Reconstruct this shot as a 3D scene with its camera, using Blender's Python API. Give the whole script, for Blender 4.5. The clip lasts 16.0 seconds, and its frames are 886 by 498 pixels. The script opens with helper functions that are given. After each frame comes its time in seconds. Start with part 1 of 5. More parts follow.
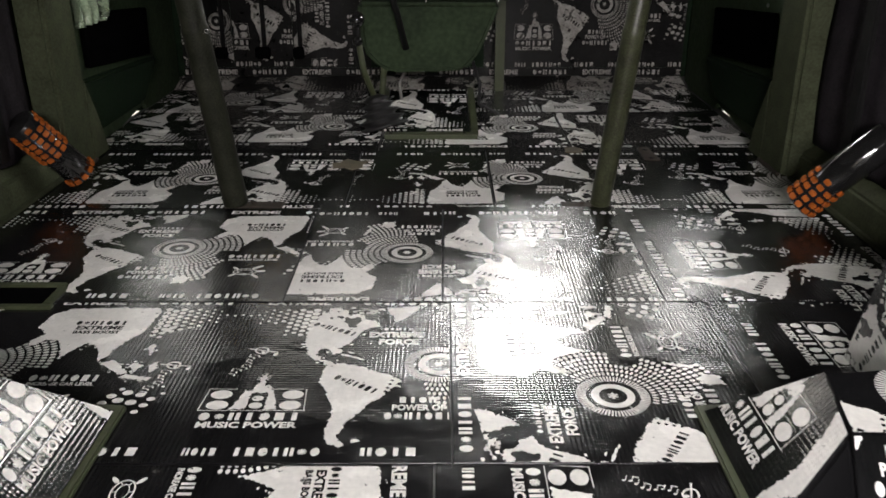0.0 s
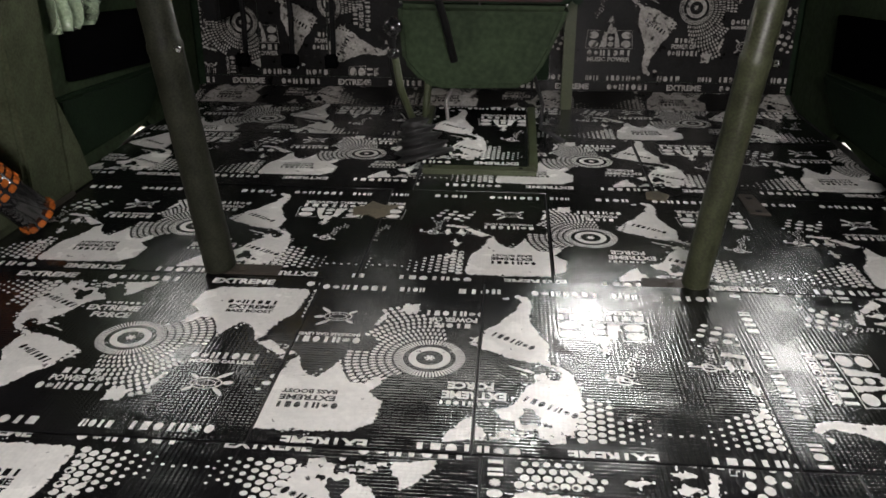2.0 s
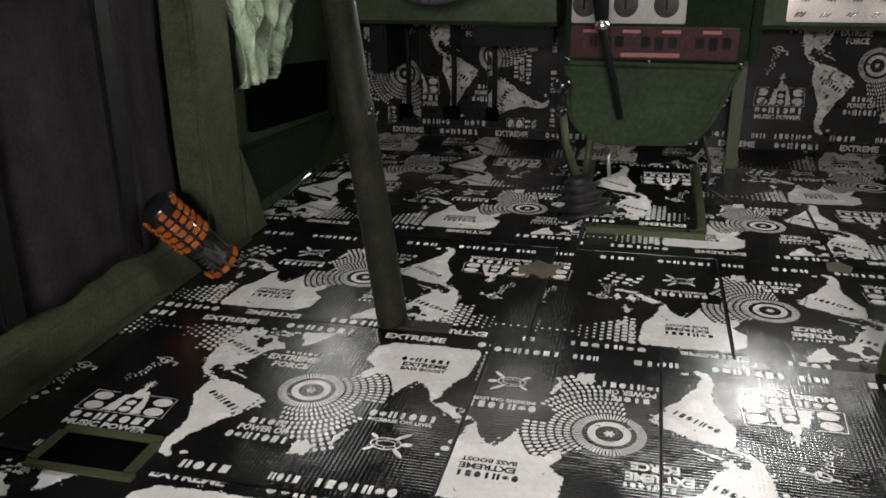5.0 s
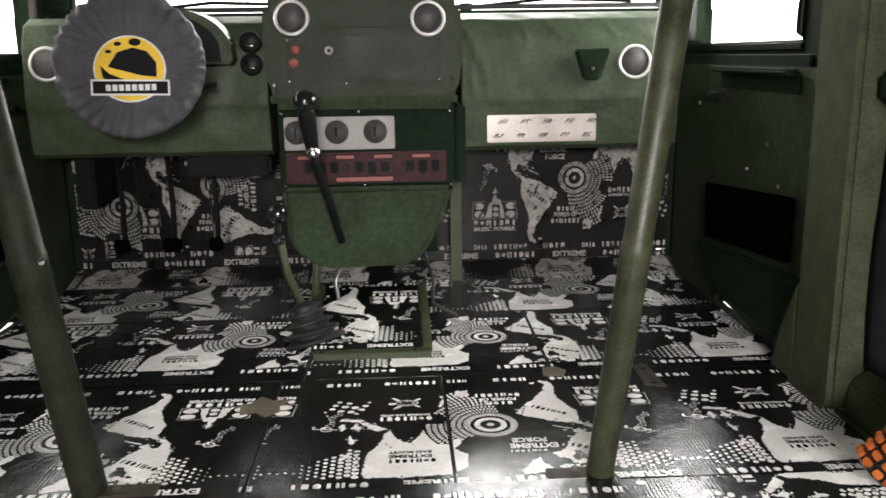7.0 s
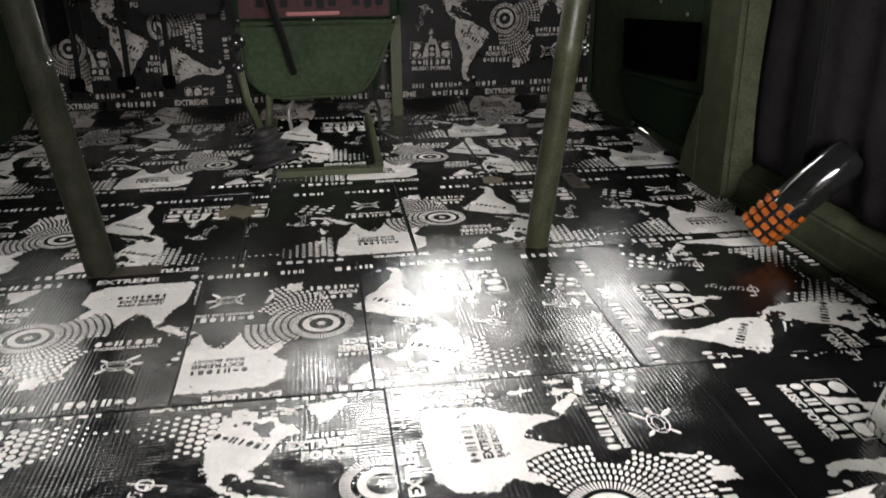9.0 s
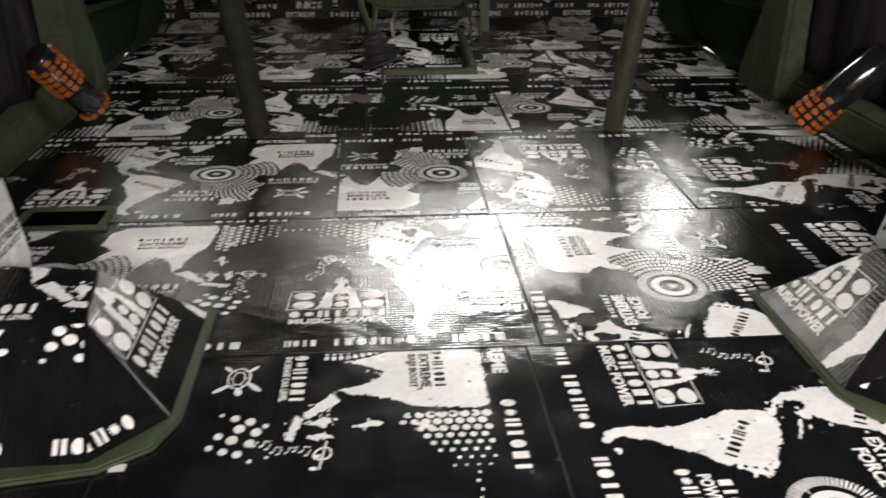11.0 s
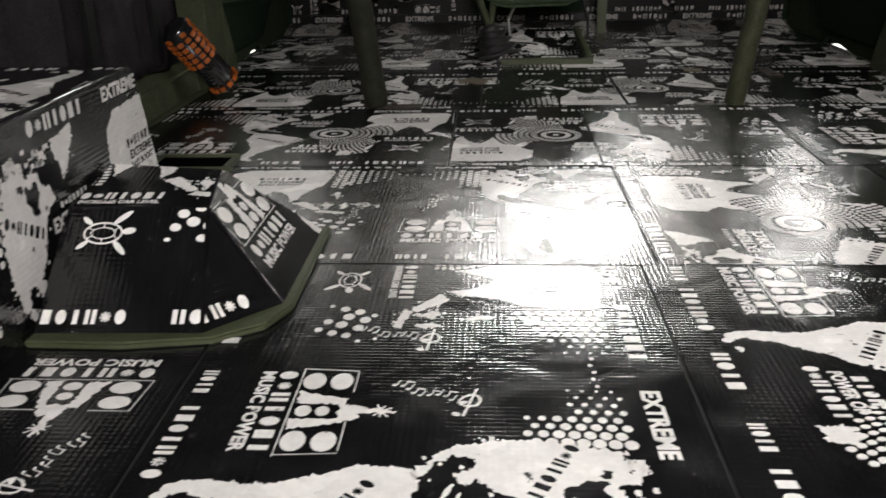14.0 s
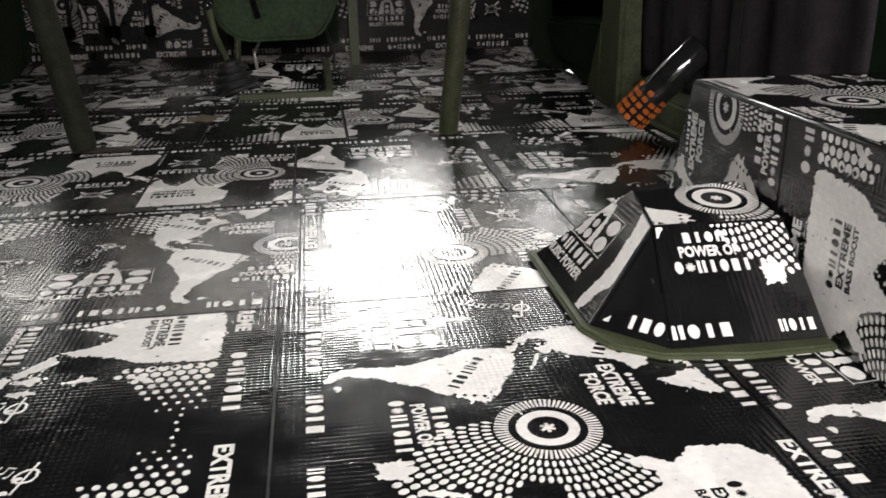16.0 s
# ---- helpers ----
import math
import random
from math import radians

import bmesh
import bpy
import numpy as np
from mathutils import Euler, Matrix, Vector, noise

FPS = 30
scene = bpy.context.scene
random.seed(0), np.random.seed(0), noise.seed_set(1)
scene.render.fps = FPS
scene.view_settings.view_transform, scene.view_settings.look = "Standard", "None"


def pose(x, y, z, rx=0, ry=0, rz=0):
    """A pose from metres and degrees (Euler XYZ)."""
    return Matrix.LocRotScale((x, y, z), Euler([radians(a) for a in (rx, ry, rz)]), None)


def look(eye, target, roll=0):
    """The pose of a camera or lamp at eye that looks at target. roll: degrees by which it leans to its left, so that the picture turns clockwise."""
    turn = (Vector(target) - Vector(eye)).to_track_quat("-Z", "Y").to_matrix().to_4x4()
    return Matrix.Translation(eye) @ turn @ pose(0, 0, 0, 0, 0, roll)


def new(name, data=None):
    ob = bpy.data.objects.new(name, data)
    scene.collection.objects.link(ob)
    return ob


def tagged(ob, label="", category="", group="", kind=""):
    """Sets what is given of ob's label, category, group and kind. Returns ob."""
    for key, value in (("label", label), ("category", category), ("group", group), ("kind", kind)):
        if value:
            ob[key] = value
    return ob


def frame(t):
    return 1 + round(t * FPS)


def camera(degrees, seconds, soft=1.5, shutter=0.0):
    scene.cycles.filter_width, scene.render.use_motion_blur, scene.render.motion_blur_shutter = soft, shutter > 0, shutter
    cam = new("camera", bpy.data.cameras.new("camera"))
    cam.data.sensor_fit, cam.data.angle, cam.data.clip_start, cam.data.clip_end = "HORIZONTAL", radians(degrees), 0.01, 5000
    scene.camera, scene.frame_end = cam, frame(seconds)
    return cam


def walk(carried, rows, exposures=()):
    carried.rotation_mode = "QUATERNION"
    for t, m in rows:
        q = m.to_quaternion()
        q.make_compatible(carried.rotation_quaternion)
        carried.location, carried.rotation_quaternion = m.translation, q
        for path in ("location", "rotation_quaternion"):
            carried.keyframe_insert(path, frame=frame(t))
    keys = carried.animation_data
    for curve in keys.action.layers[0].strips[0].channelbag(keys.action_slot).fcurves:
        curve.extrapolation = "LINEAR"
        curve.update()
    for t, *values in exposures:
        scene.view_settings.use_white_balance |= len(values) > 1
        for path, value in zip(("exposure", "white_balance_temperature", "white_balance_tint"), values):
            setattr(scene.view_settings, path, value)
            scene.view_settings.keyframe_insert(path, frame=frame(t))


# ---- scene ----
import itertools
cam = camera(55.5, 16.0, 1.6, 0.3)
METRES, EYE, TILT, LEAN, TURN = 2.45, 0.72, -22.48, 0.0, 0.0
ROWS = [
    (0.0, 0.0, 0.0, 0.0, 0.0, 0.0, -0.0),
    (0.5, -0.0024, 0.063, 0.0159, 1.14, -0.52, -0.57),
    (1.0, 0.0097, 0.1182, 0.0389, 2.54, -0.95, -1.12),
    (1.5, 0.0166, 0.1713, 0.0608, 3.55, -1.0, -1.45),
    (2.0, 0.0149, 0.2047, 0.0752, 4.25, -0.69, -1.83),
    (2.5, 0.0046, 0.2172, 0.0776, 6.02, -0.44, -2.95),
    (3.0, -0.0226, 0.208, 0.067, 10.24, -0.58, -4.82),
    (3.2, -0.0304, 0.2029, 0.0640, 12.51, -0.79, -5.69),
    (5.3, -0.0222, 0.2013, 0.1004, 12.31, 2.69, -4.29),
    (5.5, -0.0173, 0.2006, 0.1049, 10.52, 4.39, -3.53),
    (6.0, -0.0035, 0.2054, 0.1092, 6.46, 7.58, -1.79),
    (6.5, 0.0129, 0.2183, 0.112, 1.98, 9.05, 0.18),
    (7.0, 0.0196, 0.2242, 0.1113, -2.38, 9.47, 1.91),
    (7.5, 0.0114, 0.2151, 0.1016, -4.91, 9.3, 2.79),
    (8.0, -0.0067, 0.19, 0.0838, -6.34, 7.68, 3.24),
    (8.5, -0.0234, 0.1613, 0.0576, -7.31, 4.23, 3.68),
    (8.7, -0.0238, 0.1500, 0.0480, -7.63, 2.74, 3.85),
    (10.8, -0.0729, -0.0181, -0.0329, -5.92, -2.54, 2.19),
    (11.0, -0.0899, -0.0265, -0.0389, -4.26, -2.55, 1.39),
    (11.5, -0.1367, -0.0392, -0.0608, 0.23, -2.7, -0.41),
    (12.0, -0.1558, -0.0346, -0.0834, 3.36, -3.07, -1.34),
    (12.5, -0.1696, -0.0255, -0.107, 4.37, -3.32, -1.45),
    (13.0, -0.1583, -0.025, -0.1145, 4.58, -3.15, -1.31),
    (13.5, -0.1316, -0.0268, -0.1178, 4.28, -1.47, -0.97),
    (14.0, -0.0928, -0.0239, -0.1178, 3.16, 0.69, -0.2),
    (14.5, -0.0532, -0.0265, -0.1155, 0.64, 1.82, 1.04),
    (15.0, -0.025, -0.0276, -0.1154, -2.79, 2.12, 2.37),
    (15.5, 0.0015, -0.0274, -0.1146, -5.63, 2.1, 3.46),
    (16.0, 0.024, -0.0249, -0.1108, -7.7, 2.01, 4.06),
]
walk(cam, [(t, pose(0, 0, EYE, TILT, LEAN, TURN) @ pose(METRES * x, METRES * y, METRES * z, 90 + pitch, roll, yaw)) for t, x, y, z, yaw, pitch, roll in ROWS],
     exposures=[(0, -0.2), (1, -0.06), (2, 0.08), (3.2, 0.0), (5.3, 0.28), (6.2, 0.8), (7.4, 0.8), (8.2, 0.55), (8.7, 0.42), (11, -0.1), (12.2, -0.32), (13.5, -0.32), (15, -0.26), (16, -0.26)])

# ---------------------------------------------------------------- light
XL, XR = -1.12, 1.03          # inner faces of the side walls
ROOF = 1.42

world = bpy.data.worlds.new("workshop_air")
scene.world = world
world.use_nodes = True
world.node_tree.nodes["Background"].inputs[0].default_value = (0.9, 0.95, 1.0, 1)
world.node_tree.nodes["Background"].inputs[1].default_value = 0.25


def window_lamp(name, eye, target, w, h, watts, color, spread=180):
    d = bpy.data.lights.new(name, "AREA")
    d.shape, d.size, d.size_y, d.energy, d.color = "RECTANGLE", w, h, watts, color
    d.spread = radians(spread)
    ob = new(name, d)
    ob.matrix_world = look(eye, target)
    return ob


# a lit workshop lamp beyond the windscreen; daylight in the windscreen, side windows and open tailgate
window_lamp("workshop_light", (0.50, 7.6, 3.36), (0.25, 1.4, 0.0), 1.50, 1.45, 345, (1.0, 0.98, 0.95))
window_lamp("windscreen_light_left", (-0.62, 3.75, 1.22), (-0.50, 2.0, 0.35), 0.95, 0.50, 0.5, (1.0, 0.98, 0.95))
window_lamp("side_window_light_right", (1.22, 3.08, 1.02), (0.3, 2.6, 0.1), 0.75, 0.36, 11, (1.0, 0.98, 0.95))
window_lamp("side_window_light_left", (-1.31, 3.08, 1.02), (-0.4, 2.8, 0.1), 0.75, 0.36, 3.0, (1.0, 0.98, 0.95))
window_lamp("tailgate_light", (0.20, -1.46, 1.23), (0.30, 0.95, 0.0), 1.05, 0.34, 33, (1.0, 0.94, 0.945), 90)


# ---------------------------------------------------------------- materials
def material(name, base, rough=0.5, metal=0.0, spec=0.5, vary=0.25, scale=18.0, bump=0.0, bump_scale=120.0, coat=0.0):
    """Principled surface with colour variation at two scales and fine relief."""
    m = bpy.data.materials.new(name)
    m.use_nodes = True
    nt = m.node_tree
    b = nt.nodes["Principled BSDF"]
    b.inputs["Roughness"].default_value = rough
    b.inputs["Metallic"].default_value = metal
    b.inputs["Specular IOR Level"].default_value = spec
    b.inputs["Coat Weight"].default_value = coat
    tc = nt.nodes.new("ShaderNodeTexCoord")
    n1, n2 = nt.nodes.new("ShaderNodeTexNoise"), nt.nodes.new("ShaderNodeTexNoise")
    n1.inputs["Scale"].default_value, n2.inputs["Scale"].default_value = scale, scale * 9
    n1.inputs["Detail"].default_value = n2.inputs["Detail"].default_value = 3
    add = nt.nodes.new("ShaderNodeMath")
    add.operation = "ADD"
    ramp = nt.nodes.new("ShaderNodeMapRange")
    ramp.inputs["From Min"].default_value, ramp.inputs["From Max"].default_value = 0.7, 1.3
    ramp.inputs["To Min"].default_value, ramp.inputs["To Max"].default_value = 1 - vary, 1 + vary
    mix = nt.nodes.new("ShaderNodeMix")
    mix.data_type, mix.blend_type = "RGBA", "MULTIPLY"
    mix.inputs["Factor"].default_value = 1.0
    mix.inputs["A"].default_value = (*base, 1)
    for n in (n1, n2):
        nt.links.new(tc.outputs["Object"], n.inputs["Vector"])
    nt.links.new(n1.outputs["Fac"], add.inputs[0])
    nt.links.new(n2.outputs["Fac"], add.inputs[1])
    nt.links.new(add.outputs[0], ramp.inputs["Value"])
    nt.links.new(ramp.outputs[0], mix.inputs["B"])
    nt.links.new(mix.outputs["Result"], b.inputs["Base Color"])
    rr = nt.nodes.new("ShaderNodeMapRange")
    rr.inputs["From Min"].default_value, rr.inputs["From Max"].default_value = 0.3, 0.7
    rr.inputs["To Min"].default_value, rr.inputs["To Max"].default_value = max(0.02, rough - 0.08), min(1, rough + 0.1)
    nt.links.new(n1.outputs["Fac"], rr.inputs["Value"])
    nt.links.new(rr.outputs[0], b.inputs["Roughness"])
    if bump:
        n3 = nt.nodes.new("ShaderNodeTexNoise")
        n3.inputs["Scale"].default_value, n3.inputs["Detail"].default_value = bump_scale, 2
        bp = nt.nodes.new("ShaderNodeBump")
        bp.inputs["Strength"].default_value, bp.inputs["Distance"].default_value = 1.0, bump
        nt.links.new(tc.outputs["Object"], n3.inputs["Vector"])
        nt.links.new(n3.outputs["Fac"], bp.inputs["Height"])
        nt.links.new(bp.outputs[0], b.inputs["Normal"])
    return m


WAFFLE, SLANT = 0.0072, 0.060


def foil(name, base, rough, vary, spec=0.5, coat=0.5, flecks=(0.0, 0.0, 0.0), low=0.66, high=0.70):
    """Printed film on an embossed damping mat: waffle relief, soft buckling, scuffs."""
    m = material(name, base, rough, 0.0, spec, vary, 14.0)
    nt = m.node_tree
    b = nt.nodes["Principled BSDF"]
    b.inputs["Coat Weight"].default_value, b.inputs["Coat Roughness"].default_value, b.inputs["Coat IOR"].default_value = coat, 0.15, 1.7
    tc = next(n for n in nt.nodes if n.bl_idname == "ShaderNodeTexCoord")
    sep = nt.nodes.new("ShaderNodeSeparateXYZ")
    nt.links.new(tc.outputs["Object"], sep.inputs[0])
    waves = []
    for axis in (0, 1):
        mul = nt.nodes.new("ShaderNodeMath")
        mul.operation = "MULTIPLY"
        mul.inputs[1].default_value = 2 * math.pi / WAFFLE
        sn = nt.nodes.new("ShaderNodeMath")
        sn.operation = "SINE"
        nt.links.new(sep.outputs[axis], mul.inputs[0])
        nt.links.new(mul.outputs[0], sn.inputs[0])
        waves.append(sn)
    prod = nt.nodes.new("ShaderNodeMath")
    prod.operation = "MULTIPLY_ADD"
    prod.inputs[1].default_value = 0.9
    nt.links.new(waves[0].outputs[0], prod.inputs[0])
    nt.links.new(waves[1].outputs[0], prod.inputs[2])
    # embossing is worn flat by the roller in patches
    worn = nt.nodes.new("ShaderNodeTexNoise")
    worn.inputs["Scale"].default_value, worn.inputs["Detail"].default_value = 5.0, 2
    wr = nt.nodes.new("ShaderNodeMapRange")
    wr.inputs["From Min"].default_value, wr.inputs["From Max"].default_value = 0.42, 0.62
    wr.inputs["To Min"].default_value, wr.inputs["To Max"].default_value = 0.40, 1.0
    nt.links.new(tc.outputs["Object"], worn.inputs["Vector"])
    nt.links.new(worn.outputs["Fac"], wr.inputs["Value"])
    amp = nt.nodes.new("ShaderNodeMath")
    amp.operation = "MULTIPLY"
    nt.links.new(prod.outputs[0], amp.inputs[0])
    nt.links.new(wr.outputs[0], amp.inputs[1])
    b1 = nt.nodes.new("ShaderNodeBump")
    b1.inputs["Strength"].default_value, b1.inputs["Distance"].default_value = 1.0, 0.00011
    nt.links.new(amp.outputs[0], b1.inputs["Height"])
    # the rows of cells are pressed at a slant: each row is a shallow curved saw-tooth
    div = nt.nodes.new("ShaderNodeMath")
    div.operation = "DIVIDE"
    div.inputs[1].default_value = WAFFLE
    frac = nt.nodes.new("ShaderNodeMath")
    frac.operation = "FRACT"
    curve = nt.nodes.new("ShaderNodeMath")
    curve.operation = "POWER"
    curve.inputs[1].default_value = 1.4
    nt.links.new(sep.outputs[1], div.inputs[0])
    nt.links.new(div.outputs[0], frac.inputs[0])
    nt.links.new(frac.outputs[0], curve.inputs[0])
    b0 = nt.nodes.new("ShaderNodeBump")
    b0.inputs["Strength"].default_value, b0.inputs["Distance"].default_value = 1.0, WAFFLE * SLANT
    nt.links.new(curve.outputs[0], b0.inputs["Height"])
    buckle = nt.nodes.new("ShaderNodeTexNoise")
    buckle.inputs["Scale"].default_value, buckle.inputs["Detail"].default_value = 7.0, 4
    buckle.inputs["Distortion"].default_value = 0.8
    nt.links.new(tc.outputs["Object"], buckle.inputs["Vector"])
    b2 = nt.nodes.new("ShaderNodeBump")
    b2.inputs["Strength"].default_value, b2.inputs["Distance"].default_value = 1.0, 0.0028
    nt.links.new(buckle.outputs["Fac"], b2.inputs["Height"])
    nt.links.new(b2.outputs[0], b0.inputs["Normal"])
    nt.links.new(b0.outputs[0], b1.inputs["Normal"])
    # small flecks where the ink is rubbed off or dust sticks
    fl = nt.nodes.new("ShaderNodeTexNoise")
    fl.inputs["Scale"].default_value, fl.inputs["Detail"].default_value, fl.inputs["Roughness"].default_value = 45.0, 6, 0.65
    nt.links.new(tc.outputs["Object"], fl.inputs["Vector"])
    fr = nt.nodes.new("ShaderNodeMapRange")
    fr.inputs["From Min"].default_value, fr.inputs["From Max"].default_value = low, high
    nt.links.new(fl.outputs["Fac"], fr.inputs["Value"])
    fm = nt.nodes.new("ShaderNodeMix")
    fm.data_type = "RGBA"
    fm.inputs["B"].default_value = (*flecks, 1)
    old = b.inputs["Base Color"].links[0].from_socket
    nt.links.new(fr.outputs[0], fm.inputs["Factor"])
    nt.links.new(old, fm.inputs["A"])
    nt.links.new(fm.outputs["Result"], b.inputs["Base Color"])
    nt.links.new(b1.outputs[0], b.inputs["Normal"])
    nt.links.new(b1.outputs[0], b.inputs["Coat Normal"])
    return m


def emitter(name, color, strength):
    m = bpy.data.materials.new(name)
    m.use_nodes = True
    b = m.node_tree.nodes["Principled BSDF"]
    b.inputs["Base Color"].default_value = (*color, 1)
    b.inputs["Emission Color"].default_value = (*color, 1)
    b.inputs["Emission Strength"].default_value = strength
    return m


M_FOIL = foil("black_foil_mat", (0.007, 0.007, 0.0075), 0.12, 0.4, flecks=(0.055, 0.053, 0.05), low=0.64, high=0.72)
M_PRINT = foil("white_print", (0.84, 0.83, 0.79), 0.22, 0.10, flecks=(0.06, 0.06, 0.055), low=0.655, high=0.675)
M_DARK = foil("black_print", (0.010, 0.010, 0.011), 0.18, 0.3, flecks=(0.5, 0.5, 0.48), low=0.66, high=0.68)
# darker, duller mat copies whose colour holds the bulkhead's and toe board's shade
M_FOIL_SHADED = foil("shaded_black_foil", (0.008, 0.0078, 0.0075), 0.34, 0.4, 0.12, 0.04, (0.03, 0.028, 0.025), 0.62, 0.72)
M_PRINT_SHADED = foil("shaded_white_print", (0.34, 0.325, 0.30), 0.5, 0.35, 0.12, 0.04, (0.03, 0.028, 0.025), 0.54, 0.62)
M_BARE = material("bare_floor_steel", (0.02, 0.02, 0.02), 0.6)
M_OLIVE = material("olive_paint", (0.050, 0.060, 0.030), 0.5, spec=0.3, vary=0.25, bump=0.0006, bump_scale=60)
M_GREEN = material("dark_green_paint", (0.011, 0.019, 0.011), 0.75, spec=0.03, vary=0.3, bump=0.0006, bump_scale=70)
M_VINYL = material("green_vinyl", (0.035, 0.052, 0.026), 0.55, spec=0.3, vary=0.35, scale=8, bump=0.014, bump_scale=9)
M_SCUFF = material("scuffed_fascia", (0.016, 0.020, 0.012), 0.5, spec=0.2, vary=0.7, scale=9)
M_RING = material("white_metal_ring", (0.62, 0.62, 0.59), 0.35, 0.4, vary=0.1)
M_KNOB = material("grey_knob", (0.06, 0.058, 0.055), 0.5, vary=0.4, scale=40)
M_CONSOLE = material("console_vinyl", (0.027, 0.035, 0.021), 0.6, spec=0.25, vary=0.3, bump=0.004, bump_scale=16)
M_DOOR = material("door_vinyl", (0.030, 0.045, 0.024), 0.65, spec=0.08, vary=0.35, scale=7, bump=0.003, bump_scale=12)
M_GREY = material("grey_lining_cloth", (0.028, 0.025, 0.028), 0.85, spec=0.02, vary=0.3, bump=0.002, bump_scale=30)
M_POST = material("worn_dark_paint", (0.017, 0.018, 0.012), 0.6, spec=0.12, vary=0.5, scale=30, bump=0.0008, bump_scale=50)
M_POST_OLIVE = material("worn_olive_paint", (0.034, 0.038, 0.020), 0.42, spec=0.35, vary=0.55, scale=24, bump=0.0008, bump_scale=50)
M_PILLAR = material("dark_olive_paint", (0.050, 0.057, 0.034), 0.7, spec=0.03, vary=0.3, bump=0.0006, bump_scale=60)
# flat black that puts shade into the pockets, floor slot and pedal pads
M_UNLIT_BLACK = material("unlit_black", (0.0022, 0.0022, 0.0025), 0.9, spec=0.0, vary=0.2)
M_BLACK = material("black_plastic", (0.004, 0.004, 0.004), 0.7, spec=0.2, vary=0.3)
M_RUBBER = material("black_rubber", (0.006, 0.006, 0.006), 0.55, vary=0.3, bump=0.0005)
M_CLOTH = material("grey_cover_cloth", (0.066, 0.065, 0.072), 0.8, vary=0.3, bump=0.010, bump_scale=11)
M_CHROME = material("bright_metal", (0.75, 0.75, 0.74), 0.16, 1.0, vary=0.1)
M_STEEL = material("dull_steel", (0.32, 0.32, 0.30), 0.38, 1.0, vary=0.25)
M_TREAD = material("aluminium_tread", (0.40, 0.37, 0.34), 0.36, 0.85, vary=0.15)
M_SILVER = material("silver_panel", (0.19, 0.185, 0.17), 0.45, 0.3, vary=0.15)
M_RUST = material("rusty_steel", (0.034, 0.026, 0.018), 0.7, 0.2, vary=0.5, scale=60, bump=0.001)
M_RED = material("red_panel", (0.036, 0.010, 0.011), 0.5, spec=0.15, vary=0.5, scale=60)
M_REDTXT = material("red_button", (0.24, 0.050, 0.040), 0.4, vary=0.2)
M_YELLOW = material("yellow_badge", (0.80, 0.52, 0.02), 0.5, vary=0.08)
M_WHITE = material("white_badge", (0.75, 0.75, 0.73), 0.5, vary=0.08)
M_AMBER = material("amber_lens", (0.33, 0.088, 0.016), 0.14, vary=0.35, scale=50)
M_GLOSS = material("glossy_black_tube", (0.012, 0.012, 0.012), 0.12, vary=0.3, coat=0.5, bump=0.002, bump_scale=25)
M_KRAFT = material("brown_paper_scrap", (0.10, 0.085, 0.055), 0.8, vary=0.4)
# surfaces outside that glow so the windows look bright; none is a lamp
M_WALL_GLOW = emitter("workshop_wall_glow", (1.0, 0.98, 0.94), 2.2)
M_SIDEWALL_GLOW = emitter("workshop_side_wall_glow", (1.0, 0.93, 0.84), 0.85)
M_RED_GLOW = emitter("red_shutter_glow", (0.8, 0.09, 0.06), 0.8)
M_DIMWALL_GLOW = emitter("workshop_dim_glow", (0.55, 0.50, 0.42), 0.6)
glass = bpy.data.materials.new("window_glass")
glass.use_nodes = True
gb = glass.node_tree.nodes["Principled BSDF"]
gb.inputs["Transmission Weight"].default_value, gb.inputs["Roughness"].default_value, gb.inputs["IOR"].default_value = 1.0, 0.0, 1.02
M_GLASS = glass


# ---------------------------------------------------------------- building helpers
def link_bm(name, bm, mat):
    me = bpy.data.meshes.new(name)
    bm.normal_update()
    bm.to_mesh(me)
    bm.free()
    me.materials.append(mat)
    return new(name, me)


def part(name, bm, mat, parent=None, label=""):
    """One mesh object under a thing or a part."""
    ob = link_bm(name, bm, mat)
    ob.parent = parent
    if label:
        tagged(ob, label)
    return ob


def thing(name, label, category, at=(0, 0, 0), group="", kind=""):
    ob = new(name)
    ob.empty_display_size = 0.05
    ob.location = at
    return tagged(ob, label, category, group, kind)


def box(a, b, bevel=0.004, segments=2, m=None):
    """A bevelled box between two corners."""
    bm = bmesh.new()
    bmesh.ops.create_cube(bm, size=1)
    size = [abs(b[i] - a[i]) for i in range(3)]
    mid = [(a[i] + b[i]) / 2 for i in range(3)]
    for v in bm.verts:
        v.co = Vector([v.co[i] * size[i] + mid[i] for i in range(3)])
    if bevel:
        bmesh.ops.bevel(bm, geom=list(bm.edges), offset=min(bevel, min(size) * 0.45), segments=segments, affect="EDGES")
    if m is not None:
        bm.transform(m)
    return bm


def prism(outline, direction, bevel=0.004, segments=2):
    """A solid: a flat outline of 3D corners swept along a direction."""
    bm = bmesh.new()
    d = Vector(direction)
    low = [bm.verts.new(p) for p in outline]
    high = [bm.verts.new(Vector(p) + d) for p in outline]
    n = len(outline)
    bm.faces.new(low[::-1])
    bm.faces.new(high)
    for i in range(n):
        bm.faces.new((low[i], low[(i + 1) % n], high[(i + 1) % n], high[i]))
    bmesh.ops.recalc_face_normals(bm, faces=list(bm.faces))
    if bevel:
        bmesh.ops.bevel(bm, geom=list(bm.edges), offset=bevel, segments=segments, affect="EDGES")
    return bm


def merge(*bms):
    """Joins several bmeshes of one part."""
    out = bmesh.new()
    for b in bms:
        me = bpy.data.meshes.new("tmp")
        b.to_mesh(me)
        b.free()
        out.from_mesh(me)
        bpy.data.meshes.remove(me)
    return out


